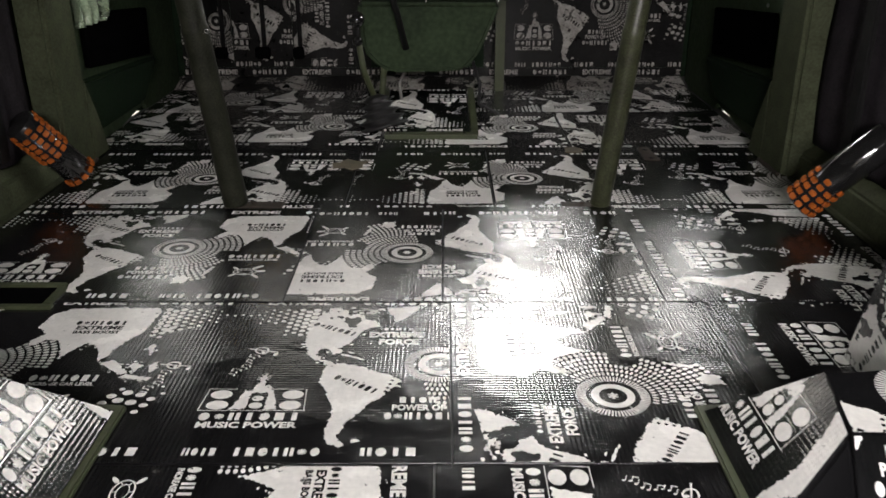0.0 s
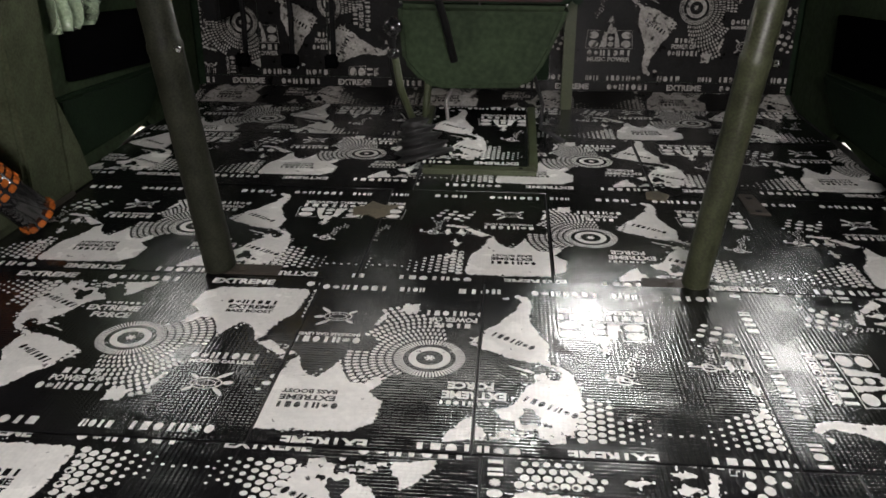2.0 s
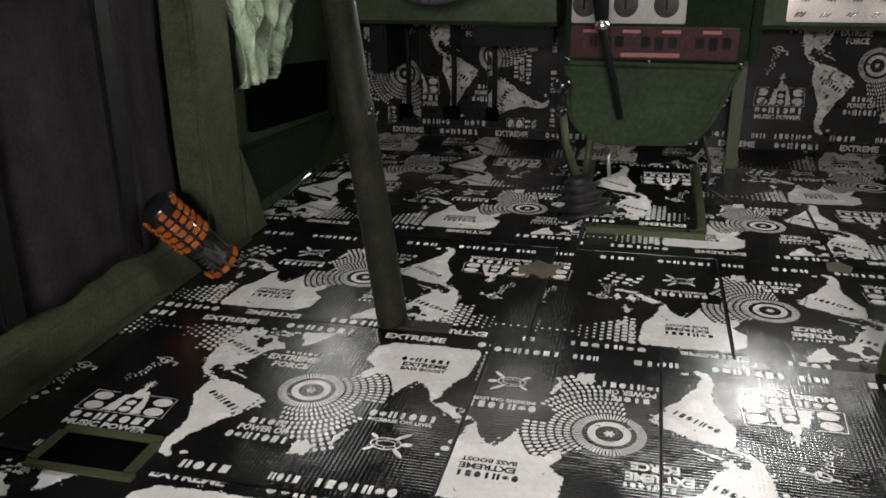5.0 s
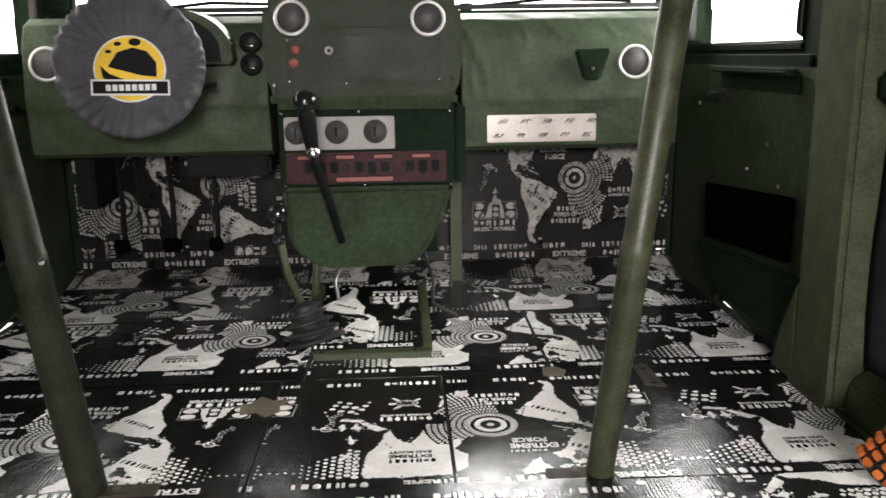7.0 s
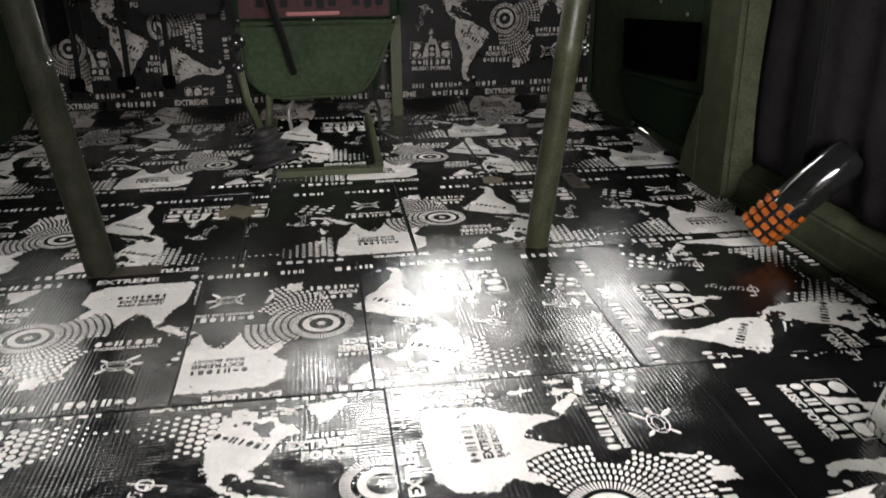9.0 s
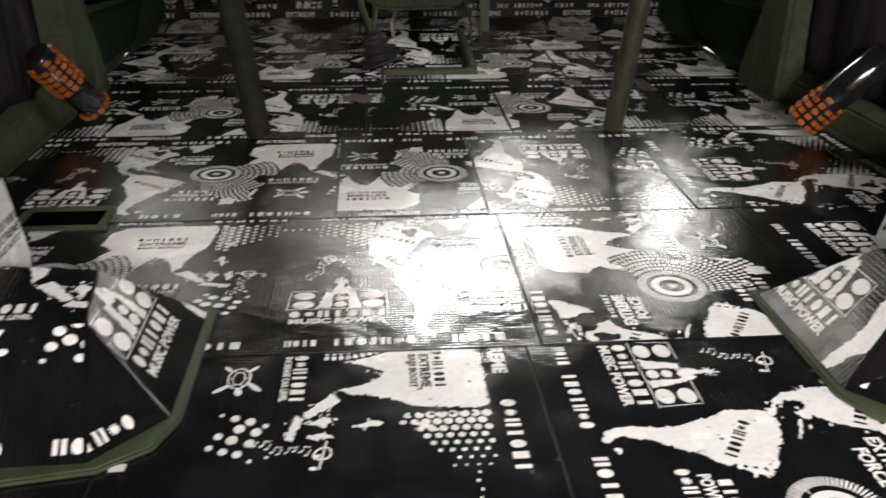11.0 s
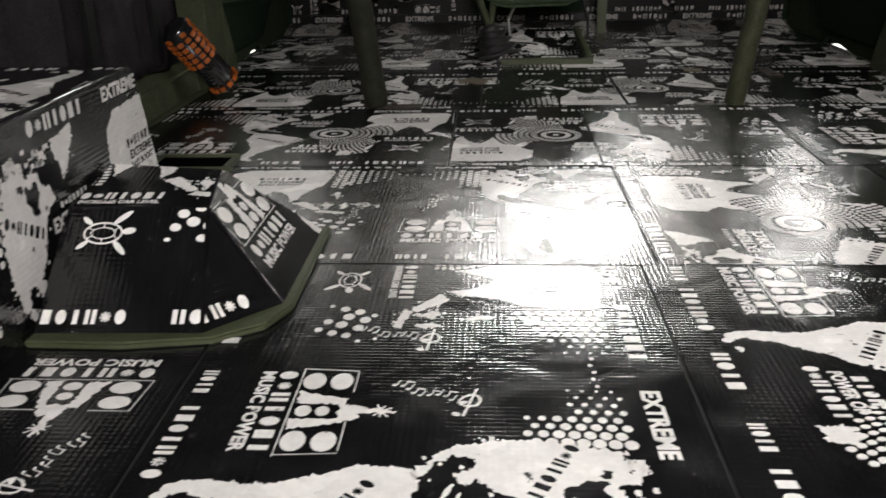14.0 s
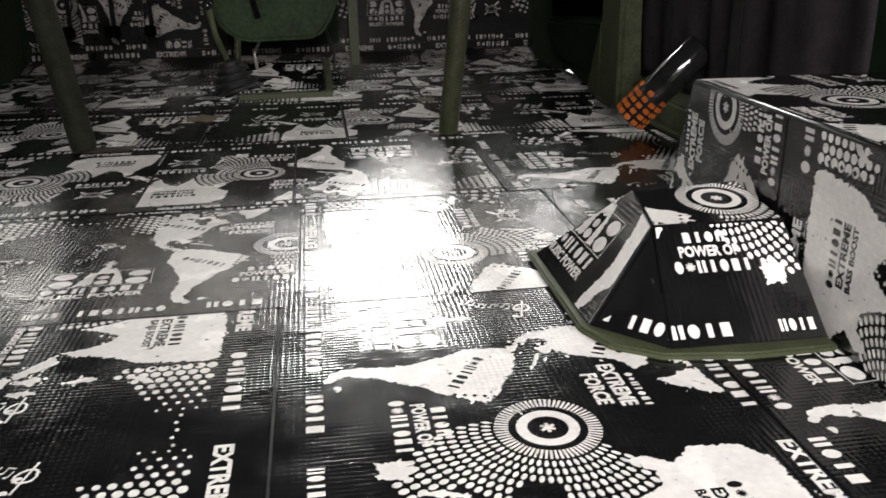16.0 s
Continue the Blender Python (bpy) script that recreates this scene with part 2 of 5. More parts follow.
def lathe(profile, p0, p1, steps=24):
    """A turned body: (along, radius) pairs from p0 towards p1, along in metres."""
    bm = bmesh.new()
    axis = (Vector(p1) - Vector(p0)).normalized()
    side = axis.orthogonal().normalized()
    other = axis.cross(side)
    rings = []
    for a, r in profile:
        c = Vector(p0) + axis * a
        if r < 1e-6:
            rings.append([bm.verts.new(c)])
        else:
            rings.append([bm.verts.new(c + (side * math.cos(2 * math.pi * k / steps) + other * math.sin(2 * math.pi * k / steps)) * r) for k in range(steps)])
    for lo, hi in zip(rings, rings[1:]):
        for k in range(steps):
            q = (k + 1) % steps
            face = [lo[k % len(lo)], lo[q % len(lo)], hi[q % len(hi)], hi[k % len(hi)]]
            face = [v for i, v in enumerate(face) if v not in face[:i]]
            if len(face) > 2:
                bm.faces.new(face)
    bmesh.ops.recalc_face_normals(bm, faces=list(bm.faces))
    for f in bm.faces:
        f.smooth = True
    return bm


def rod(p0, p1, r, steps=16, cap=0.15):
    L = (Vector(p1) - Vector(p0)).length
    c = min(r * cap + 1e-4, L * 0.2)
    return lathe([(0, 0), (0, r - c), (c, r), (L - c, r), (L, r - c), (L, 0)], p0, p1, steps)


def ring(center, normal, R, r, steps=36, sides=10):
    """A round ring (torus)."""
    bm = bmesh.new()
    n = Vector(normal).normalized()
    a = n.orthogonal().normalized()
    b = n.cross(a)
    loops = []
    for i in range(steps):
        t = 2 * math.pi * i / steps
        out = a * math.cos(t) + b * math.sin(t)
        loops.append([bm.verts.new(Vector(center) + out * (R + r * math.cos(2 * math.pi * j / sides)) + n * r * math.sin(2 * math.pi * j / sides)) for j in range(sides)])
    for i in range(steps):
        for j in range(sides):
            f = bm.faces.new((loops[i][j], loops[(i + 1) % steps][j], loops[(i + 1) % steps][(j + 1) % sides], loops[i][(j + 1) % sides]))
            f.smooth = True
    bmesh.ops.recalc_face_normals(bm, faces=list(bm.faces))
    return bm


def tube_along(points, r, steps=12):
    """A bent rod through points."""
    bm = bmesh.new()
    pts = [Vector(p) for p in points]
    rings = []
    for i, p in enumerate(pts):
        d = (pts[min(i + 1, len(pts) - 1)] - pts[max(i - 1, 0)]).normalized()
        a = d.orthogonal().normalized() if not rings else (rings[-1][0].co - pts[i - 1]).normalized()
        a = (a - d * a.dot(d)).normalized()
        b = d.cross(a)
        rings.append([bm.verts.new(p + (a * math.cos(2 * math.pi * k / steps) + b * math.sin(2 * math.pi * k / steps)) * r) for k in range(steps)])
    for lo, hi in zip(rings, rings[1:]):
        for k in range(steps):
            f = bm.faces.new((lo[k], lo[(k + 1) % steps], hi[(k + 1) % steps], hi[k]))
            f.smooth = True
    bm.faces.new(rings[0][::-1])
    bm.faces.new(rings[-1])
    bmesh.ops.recalc_face_normals(bm, faces=list(bm.faces))
    return bm


# ---------------------------------------------------------------- the mats' print, drawn once
from mathutils.geometry import tessellate_polygon

TW, TH = 0.785, 0.52      # repeat and height of the printed design
rng = random.Random(7)
# the ink lies in thin coats, so that no two shapes share a plane: land, then spots, then lines and words
coats = [[] for k in range(12)]
dark_tris = []
turn_of = {"land": itertools.count(), "spot": itertools.count(), "line": itertools.count()}
COAT_OF = {"land": 0, "spot": 4, "line": 8}


def coat(kind):
    return coats[COAT_OF[kind] + next(turn_of[kind]) % 4]



def ragged(points, step=4.0, jitter=1.7):
    """An outline in millimetres with a torn edge, in metres."""
    out = []
    n = len(points)
    for i in range(n):
        (x0, y0), (x1, y1) = points[i], points[(i + 1) % n]
        L = math.hypot(x1 - x0, y1 - y0)
        k = max(1, int(L / step))
        wave = rng.uniform(-2.4, 2.4)
        for j in range(k):
            t = j / k
            tear = rng.uniform(-jitter, jitter) * (2.4 if rng.random() < 0.14 else 1.0) + wave * math.sin(math.pi * t)
            along = rng.uniform(-0.3, 0.3) * step
            dx, dy = (x1 - x0) / L, (y1 - y0) / L
            out.append(((x0 + (x1 - x0) * t + dx * along - dy * tear) / 1000, (y0 + (y1 - y0) * t + dy * along + dx * tear) / 1000))
    return out


def fill(points, to):
    pts = [Vector((x, y, 0)) for x, y in points]
    for tri in tessellate_polygon([pts]):
        to.append([(pts[i].x, pts[i].y) for i in tri])


def land(points, to=None, step=2.6, jitter=1.9, crumbs=0.0):
    edge = ragged(points, step, jitter)
    fill(edge, coat("land") if to is None else to)
    for x, y in edge:
        if rng.random() < crumbs:
            cx, cy, k = x * 1000 + rng.uniform(-9, 9), y * 1000 + rng.uniform(-9, 9), rng.uniform(1.0, 3.2)
            fill([((cx + k * rng.uniform(0.6, 1.7) * math.cos(q)) / 1000, (cy + k * rng.uniform(0.5, 1.2) * math.sin(q)) / 1000) for q in (0, 1.2, 2.5, 3.8, 5.0)], coat("spot"))


def blob(x, y, rx, ry, turn=0.0, n=10, to=None):
    """An ellipse, millimetres and degrees."""
    c, s = math.cos(radians(turn)), math.sin(radians(turn))
    pts = [((x + rx * math.cos(2 * math.pi * k / n) * c - ry * math.sin(2 * math.pi * k / n) * s) / 1000,
            (y + rx * math.cos(2 * math.pi * k / n) * s + ry * math.sin(2 * math.pi * k / n) * c) / 1000) for k in range(n)]
    to = coat("spot") if to is None else to
    for k in range(1, n - 1):
        to.append([pts[0], pts[k], pts[k + 1]])


def bar(x, y, w, h, turn=0.0, to=None):
    """A plain bar round its centre, millimetres and degrees."""
    c, s = math.cos(radians(turn)), math.sin(radians(turn))
    p = [((x + a * c - b * s) / 1000, (y + a * s + b * c) / 1000) for a, b in ((-w / 2, -h / 2), (w / 2, -h / 2), (w / 2, h / 2), (-w / 2, h / 2))]
    to = coat("line") if to is None else to
    to.append([p[0], p[1], p[2]])
    to.append([p[0], p[2], p[3]])


def annulus(x, y, r0, r1, n=30, to=None):
    to = coat("spot") if to is None else to
    for k in range(n):
        a, b = 2 * math.pi * k / n, 2 * math.pi * (k + 1) / n
        p = [((x + r * math.cos(t)) / 1000, (y + r * math.sin(t)) / 1000) for r, t in ((r0, a), (r1, a), (r1, b), (r0, b))]
        to.append([p[0], p[1], p[2]])
        to.append([p[0], p[2], p[3]])


def glyph(kind, x, y, w, h, turn=0.0, to=None):
    """A plain shape in place of a letter: an oval, a star, or upright stems."""
    c, s = math.cos(radians(turn)), math.sin(radians(turn))

    def stem(a, sw, sh, lean=0.0):
        bar(x + a * c, y + a * s, sw, sh, turn + lean, to)
    if kind == "oval":
        blob(x, y, w * 0.42, h * 0.51, turn, 14, to)
    elif kind == "star":
        for k in range(4):
            stem(0, w * 0.16, h * 0.72, k * 45 + 10)
    elif kind == "pair":
        stem(-w * 0.27, w * 0.34, h)
        stem(w * 0.27, w * 0.34, h)
    elif kind == "thin":
        stem(0, w * 0.40, h)
    else:
        stem(0, w * 0.72, h)


def mark(x, y, w, h, turn=0.0, to=None):
    """The maker's word mark as seven plain shapes, the second one a small star."""
    c, s = math.cos(radians(turn)), math.sin(radians(turn))
    pitch = w / 7
    for k, kind in enumerate(("oval", "star", "pair", "thin", "oval", "slab", "thin")):
        a = (k - 3) * pitch
        glyph(kind, x + a * c, y + a * s, pitch * 0.86, h, turn, to)


def small_mark(x, y, w, h, turn=0.0, to=None):
    """The short product mark as four plain shapes."""
    c, s = math.cos(radians(turn)), math.sin(radians(turn))
    pitch = w / 4
    for k, kind in enumerate(("slab", "thin", "oval", "pair")):
        a = (k - 1.5) * pitch
        glyph(kind, x + a * c, y + a * s, pitch * 0.88, h, turn, to)


def words(text, x, y, w, h, turn=0.0, to=None):
    """Readable words, centred, stretched to w by h millimetres."""
    cu = bpy.data.curves.new("words", "FONT")
    cu.body, cu.resolution_u, cu.offset = text, 2, 0.04
    ob = new("words", cu)
    bpy.context.view_layer.update()
    me = ob.evaluated_get(bpy.context.evaluated_depsgraph_get()).to_mesh()
    me.calc_loop_triangles()
    co = np.array([v.co[:2] for v in me.vertices])
    lo, hi = co.min(0), co.max(0)
    co = (co - (lo + hi) / 2) / (hi - lo) * (w / 1000, h / 1000)
    c, s = math.cos(radians(turn)), math.sin(radians(turn))
    co = co @ np.array(((c, s), (-s, c))) + (x / 1000, y / 1000)
    to = coat("line") if to is None else to
    for t in me.loop_triangles:
        to.append([tuple(co[i]) for i in t.vertices])
    bpy.data.objects.remove(ob)
    bpy.data.curves.remove(cu)


# borders: upright line along the top, upside-down line along the bottom
for k in range(2):
    o = k * 392
    words("EXTREME", o + 70, 501, 120, 21)
    mark(o + 265, 501, 150, 20)
    mark(o + 110, 24, 128, 19, 180)
    small_mark(o + 268, 24, 84, 19, 180)
    small_mark(o + 2, 24, 50, 17, 180)

# North America with its lakes, Greenland, the islands of the north
land([(118, 450), (116, 462), (126, 456), (138, 470), (150, 458), (166, 466), (172, 446), (186, 456), (198, 448), (204, 430), (222, 424), (232, 404), (214, 398), (200, 382), (188, 352), (176, 334), (166, 322), (171, 304),
      (160, 300), (150, 316), (134, 320), (128, 300), (140, 281), (160, 273), (166, 262), (150, 266), (126, 283), (112, 306), (104, 336), (102, 370), (108, 392), (104, 410), (114, 428)], crumbs=0.10)
land([(164, 440), (176, 432), (188, 440), (196, 424), (186, 412), (190, 400), (176, 398), (172, 410), (164, 416)], dark_tris, 3.5, 2.0)
land([(150, 446), (160, 442), (158, 430), (148, 436)], dark_tris, 3, 1.5)
land([(240, 478), (270, 480), (300, 486), (296, 466), (284, 448), (262, 424), (256, 440), (246, 452)], crumbs=0.06)
for k in range(22):
    x, y, r = 165 + rng.uniform(-30, 78), 470 + rng.uniform(-16, 14), rng.uniform(3, 9)
    land([(x - r, y - r * 0.5), (x + r, y - r * 0.4), (x + r * 0.8, y + r * 0.5), (x - r * 0.7, y + r * 0.6)], None, 3, 1.6)
mark(150, 392, 92, 15, -28, dark_tris)
# West Indies
for x, y, r in ((182, 296, 5), (196, 290, 4), (206, 284, 3), (188, 306, 3)):
    blob(x, y, r * 1.8, r * 0.6, -20)
# dots along the Pacific coast and the trail that joins the two sides
for row in range(7):
    for col in range(9):
        x, y = 108 - col * 13.6 - row * 0.6, 468 - row * 15.0 - (col % 2) * 7.5
        r = 7.6 - col * 0.78 - max(0, row - 4) * 0.8
        if r > 1.4 and (row < 4 or col < 4):
            blob(x, y, r, r * 0.9)
for k in range(5):
    blob(2 - k * 15, 448 - (k % 2) * 3, 3.0, 2.4)
# South America
land([(152, 262), (176, 270), (206, 262), (226, 248), (262, 232), (273, 212), (262, 190), (250, 166), (232, 150), (220, 126), (205, 106), (198, 82), (190, 58),
      (204, 38), (196, 34), (180, 42), (171, 70), (176, 110), (172, 150), (160, 186), (145, 214), (147, 240)], crumbs=0.04)
land([(214, 46), (226, 50), (222, 54), (212, 52)], None, 3, 1.2)
mark(205, 204, 86, 15, -33, dark_tris)
for k in range(5):
    bar(266 - k * 3, 226 - k * 11, 5, 5, 45, dark_tris)
# the sound emblem: framed round drums, pyramid, star and two lines
for dx in (-56, 56):
    for dy in (143, 173):
        blob(54 + dx, dy, 17, 12.5, 0, 18)
blob(57, 142, 10.5, 8.5, 0, 14), blob(57, 162, 9, 7.5, 0, 14)
land([(18, 131), (42, 131), (45, 184), (32, 186)], None, 4, 1.6)
land([(71, 131), (90, 131), (76, 186), (70, 184)], None, 4, 1.6)
land([(46, 178), (76, 178), (72, 196), (62, 200), (58, 206), (46, 202)], None, 3, 1.8)
land([(52, 204), (60, 204), (58, 214), (62, 222), (56, 238), (52, 222)], None, 3, 1.8)
for a in range(9):
    bar(56 + 5 * math.cos(a * 0.7), 222 + 5 * math.sin(a * 0.7), 11 + 5 * (a % 2), 1.8, a * 40)
for x, y, L, a in ((54, 128, 164, 0), (-2, 189, 44, 0), (100, 189, 50, 0), (-26, 158.5, 61.5, 86), (131, 158.5, 61.5, -86)):
    bar(x, y, L, 1.3, a)
mark(54, 112, 158, 20), words("MUSIC POWER", 54, 90, 150, 16)
# slogans
mark(276, 392, 78, 9), words("EXTREME", 262, 371, 96, 20), words("FORCE", 268, 345, 70, 20)
small_mark(306, 158, 62, 16), words("POWER OF", 308, 137, 82, 17), mark(308, 114, 108, 18)
mark(516, 222, 118, 19), words("INCREASE CAR LEVEL", 516, 204, 108, 10)
# target of rings with Africa and Europe fanned out of it
AX, AY = 338, 268
annulus(AX, AY, 22, 34)
for a in range(3):
    bar(AX, AY, 17, 4, a * 60)
for k in range(64):
    t = 2 * math.pi * k / 64
    bar(AX + 50 * math.cos(t), AY + 50 * math.sin(t), 15, 2.8, math.degrees(t))
for k in range(10):
    r = 66 + 13 * k
    n = int(2 * math.pi * r / (7.5 + 0.55 * k))
    for j in range(n):
        t = -math.pi + 2 * math.pi * j / n
        a = math.degrees(t)
        africa = -112 + 5 * k < a < -38 - 2.2 * k and k < 10
        europe = (-38 - 2.2 * k <= a < 52 - 2 * k and k < 6 and not (-30 < a < -8 and k > 2))
        if africa or europe:
            blob(AX + r * math.cos(t), AY + r * math.sin(t), 5.6, 2.3 + 0.24 * k, a, 8)
land([(372, 82), (398, 84), (404, 104), (388, 120), (370, 108)])
land([(428, 118), (438, 140), (444, 168), (436, 166), (426, 140)])
for x, y in ((300, 238), (304, 246), (296, 250)):
    bar(x, y, 9, 2, 20)
# Asia, India, the peninsulas and islands
land([(402, 452), (432, 474), (520, 478), (592, 476), (600, 452), (597, 424), (594, 398), (588, 370), (576, 350), (568, 330), (561, 296), (548, 276), (541, 300),
      (528, 326), (506, 340), (491, 314), (478, 284), (467, 320), (455, 346), (430, 352), (412, 330), (404, 345), (420, 372), (396, 398)], crumbs=0.07)
for pts in ([(556, 268), (602, 234), (612, 240), (576, 280)], [(602, 224), (650, 214), (656, 224), (612, 236)], [(606, 262), (622, 240), (632, 262), (618, 274)],
            [(640, 262), (648, 240), (655, 262), (650, 276)], [(618, 322), (628, 300), (634, 312), (626, 336)], [(622, 372), (640, 388), (648, 410), (634, 396)]):
    land(pts, None, 3.5, 1.8, 0.25)
mark(505, 415, 96, 15, 0, dark_tris), words("EXTREME", 508, 396, 84, 14, 0, dark_tris), words("BASS BOOST", 508, 379, 84, 11, 0, dark_tris)
for col in range(8):
    for row in range(8):
        x, y = 612 + col * 14.5, 470 - row * 14.5 - (col % 2) * 7
        r = 7.4 - col * 0.75 - max(0, row - 5) * 0.8
        if r > 1.5 and row < 8 - col * 0.7:
            blob(x, y, r, r * 0.92)
for j in range(8):
    bar(606 + (j % 2) * 5, 464 - j * 13, 6, 6, 45, dark_tris)
# Australia in dots
for x, y, r in ((612, 168, 8), (634, 178, 8.5), (656, 172, 8), (676, 160, 7), (604, 148, 7.5), (626, 156, 9), (648, 150, 9), (670, 142, 7), (640, 132, 7), (662, 124, 6), (596, 130, 4), (690, 176, 4), (622, 188, 5), (684, 196, 3)):
    blob(x, y, r, r * 0.82)
# turtle outline
for k in range(22):
    t = 2 * math.pi * k / 22
    bar(512 + 24 * math.cos(t), 140 + 15 * math.sin(t), 7, 2.2, math.degrees(math.atan2(15 * math.cos(t), -24 * math.sin(t))))
    if k % 2 == 0:
        bar(512 + 15 * math.cos(t), 140 + 8 * math.sin(t), 7.5, 1.5, math.degrees(math.atan2(8 * math.cos(t), -15 * math.sin(t))))
for x, y, L, a in ((512, 152, 7, 90), (512, 128, 7, 90), (530, 147, 8, 35), (494, 147, 8, -35), (530, 133, 8, -35), (494, 133, 8, 35)):
    bar(x, y, L, 1.5, a)
for x, y, rx, ry, a in ((545, 143, 9, 5, 10), (534, 163, 15, 4, 42), (536, 119, 14, 4, -48), (489, 158, 9, 3.4, -40), (488, 123, 9, 3.4, 40)):
    blob(x, y, rx, ry, a, 10)
blob(262, 205, 9, 6), blob(250, 199, 5, 2, 30), blob(274, 212, 5, 2, 30), blob(252, 212, 5, 2, -30), blob(273, 199, 5, 2, -30)


def staff(x, y, turn):
    """A clef with a run of small notes."""
    c, s = math.cos(radians(turn)), math.sin(radians(turn))

    def at(a, b):
        return x + a * c - b * s, y + a * s + b * c
    for k in range(14):
        t = k / 13 * 2 * math.pi
        bar(*at(10 * math.cos(t), 16 * math.sin(t) * (0.7 + 0.3 * math.cos(t / 2))), 8, 2.6, math.degrees(t) + 90 + turn)
    bar(*at(1, 0), 2.6, 54, turn + 8)
    blob(*at(-3, -26), 5, 3.6, turn)
    blob(*at(-5, -3), 5, 3, turn + 30)
    for k in range(9):
        a, b = -19 - k * 8.5, 5 * math.sin(k * 1.1)
        blob(*at(a, b - 4), 2.6, 1.8, turn + 20, 6)
        bar(*at(a + 2, b + 2), 1.2, 11, turn)
        if k % 2:
            bar(*at(a + 5, b + 7), 9, 1.8, turn + 8)


staff(36, 312, 68), staff(684, 262, 75)

TILE_W = [(np.array(tris), 0.00040 + k * 0.00002) for k, tris in enumerate(coats)]
TILE_D = [(np.array(dark_tris), 0.0008)]


def clip_to(tris, poly):
    """Triangles cut to a convex outline that runs counter-clockwise."""
    out = []
    P = np.array(poly)
    E = np.roll(P, -1, 0) - P
    side = np.stack([E[i, 0] * (tris[:, :, 1] - P[i, 1]) - E[i, 1] * (tris[:, :, 0] - P[i, 0]) for i in range(len(P))])
    inside = (side >= 0).all((0, 2))
    away = (side < 0).all(2).any(0)
    for t in tris[inside]:
        out.append([tuple(p) for p in t])
    for t in tris[~inside & ~away]:
        pts = [tuple(p) for p in t]
        for i in range(len(P)):
            nxt = []
            for j in range(len(pts)):
                a, b = pts[j], pts[(j + 1) % len(pts)]
                sa = E[i, 0] * (a[1] - P[i, 1]) - E[i, 1] * (a[0] - P[i, 0])
                sb = E[i, 0] * (b[1] - P[i, 1]) - E[i, 1] * (b[0] - P[i, 0])
                if sa >= 0:
                    nxt.append(a)
                if (sa >= 0) != (sb >= 0):
                    k = sa / (sa - sb)
                    nxt.append((a[0] + (b[0] - a[0]) * k, a[1] + (b[1] - a[1]) * k))
            pts = nxt
            if len(pts) < 3:
                break
        if len(pts) >= 3:
            out.append(pts)
    return out


def print_mesh(name, polys, heights, mat, parent):
    co = [(p[0], p[1], z) for f, z in zip(polys, heights) for p in f]
    faces, k = [], 0
    for f in polys:
        faces.append(list(range(k, k + len(f))))
        k += len(f)
    me = bpy.data.meshes.new(name)
    me.from_pydata(co, [], faces)
    # every face looks up
    bm = bmesh.new()
    bm.from_mesh(me)
    bmesh.ops.dissolve_degenerate(bm, dist=1e-6, edges=list(bm.edges))
    bm.normal_update()
    flip = [f for f in bm.faces if f.normal.z < 0]
    bmesh.ops.reverse_faces(bm, faces=flip)
    bm.to_mesh(me)
    bm.free()
    me.materials.append(mat)
    ob = new(name, me)
    ob.parent = parent
    return tagged(ob, kind="stuff")


TURNS = {"N": ((1, 0), (0, 1)), "E": ((0, 1), (-1, 0)), "W": ((0, -1), (1, 0)), "S": ((-1, 0), (0, -1))}


def mat_sheet(parent, outline, way, ox, oy, m=None, thick=0.003, shaded=False):
    """A sheet of printed damping mat. outline: counter-clockwise corners in the sheet's own plane; way: where the design's top points;
    ox, oy: where the design's lower left corner lies; m: the pose of that plane."""
    bm = bmesh.new()
    top = [bm.verts.new((x, y, thick)) for x, y in outline]
    low = [bm.verts.new((x, y, 0)) for x, y in outline]
    bm.faces.new(top)
    n = len(outline)
    for i in range(n):
        bm.faces.new((low[i], low[(i + 1) % n], top[(i + 1) % n], top[i]))
    bmesh.ops.recalc_face_normals(bm, faces=list(bm.faces))
    bmesh.ops.bevel(bm, geom=[e for e in bm.edges if all(v.co.z > thick / 2 for v in e.verts)], offset=0.0012, segments=2, affect="EDGES")
    sheet = part("mat_sheet", bm, M_FOIL_SHADED if shaded else M_FOIL, parent)
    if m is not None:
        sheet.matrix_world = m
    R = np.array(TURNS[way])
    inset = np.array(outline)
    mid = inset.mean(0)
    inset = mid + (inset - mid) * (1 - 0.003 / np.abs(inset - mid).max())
    for tile, name, mat in ((TILE_W, "print", M_PRINT_SHADED if shaded else M_PRINT), (TILE_D, "overprint", M_DARK)):
        polys, heights = [], []
        for tris, lift in tile:
            for k in range(-3, 4):
                got = clip_to((tris + (k * TW, 0)) @ R.T + (ox, oy), inset)
                polys += got
                heights += [thick + lift] * len(got)
        if polys:
            print_mesh(name, polys, heights, mat, sheet)
    return sheet


# ---------------------------------------------------------------- setting
def structure(name, bm, mat, label, category="structure"):
    return tagged(link_bm(name, bm, mat), label, category, "", "structure")


def rect(x0, y0, x1, y1):
    return [(x0, y0), (x1, y0), (x1, y1), (x0, y1)]


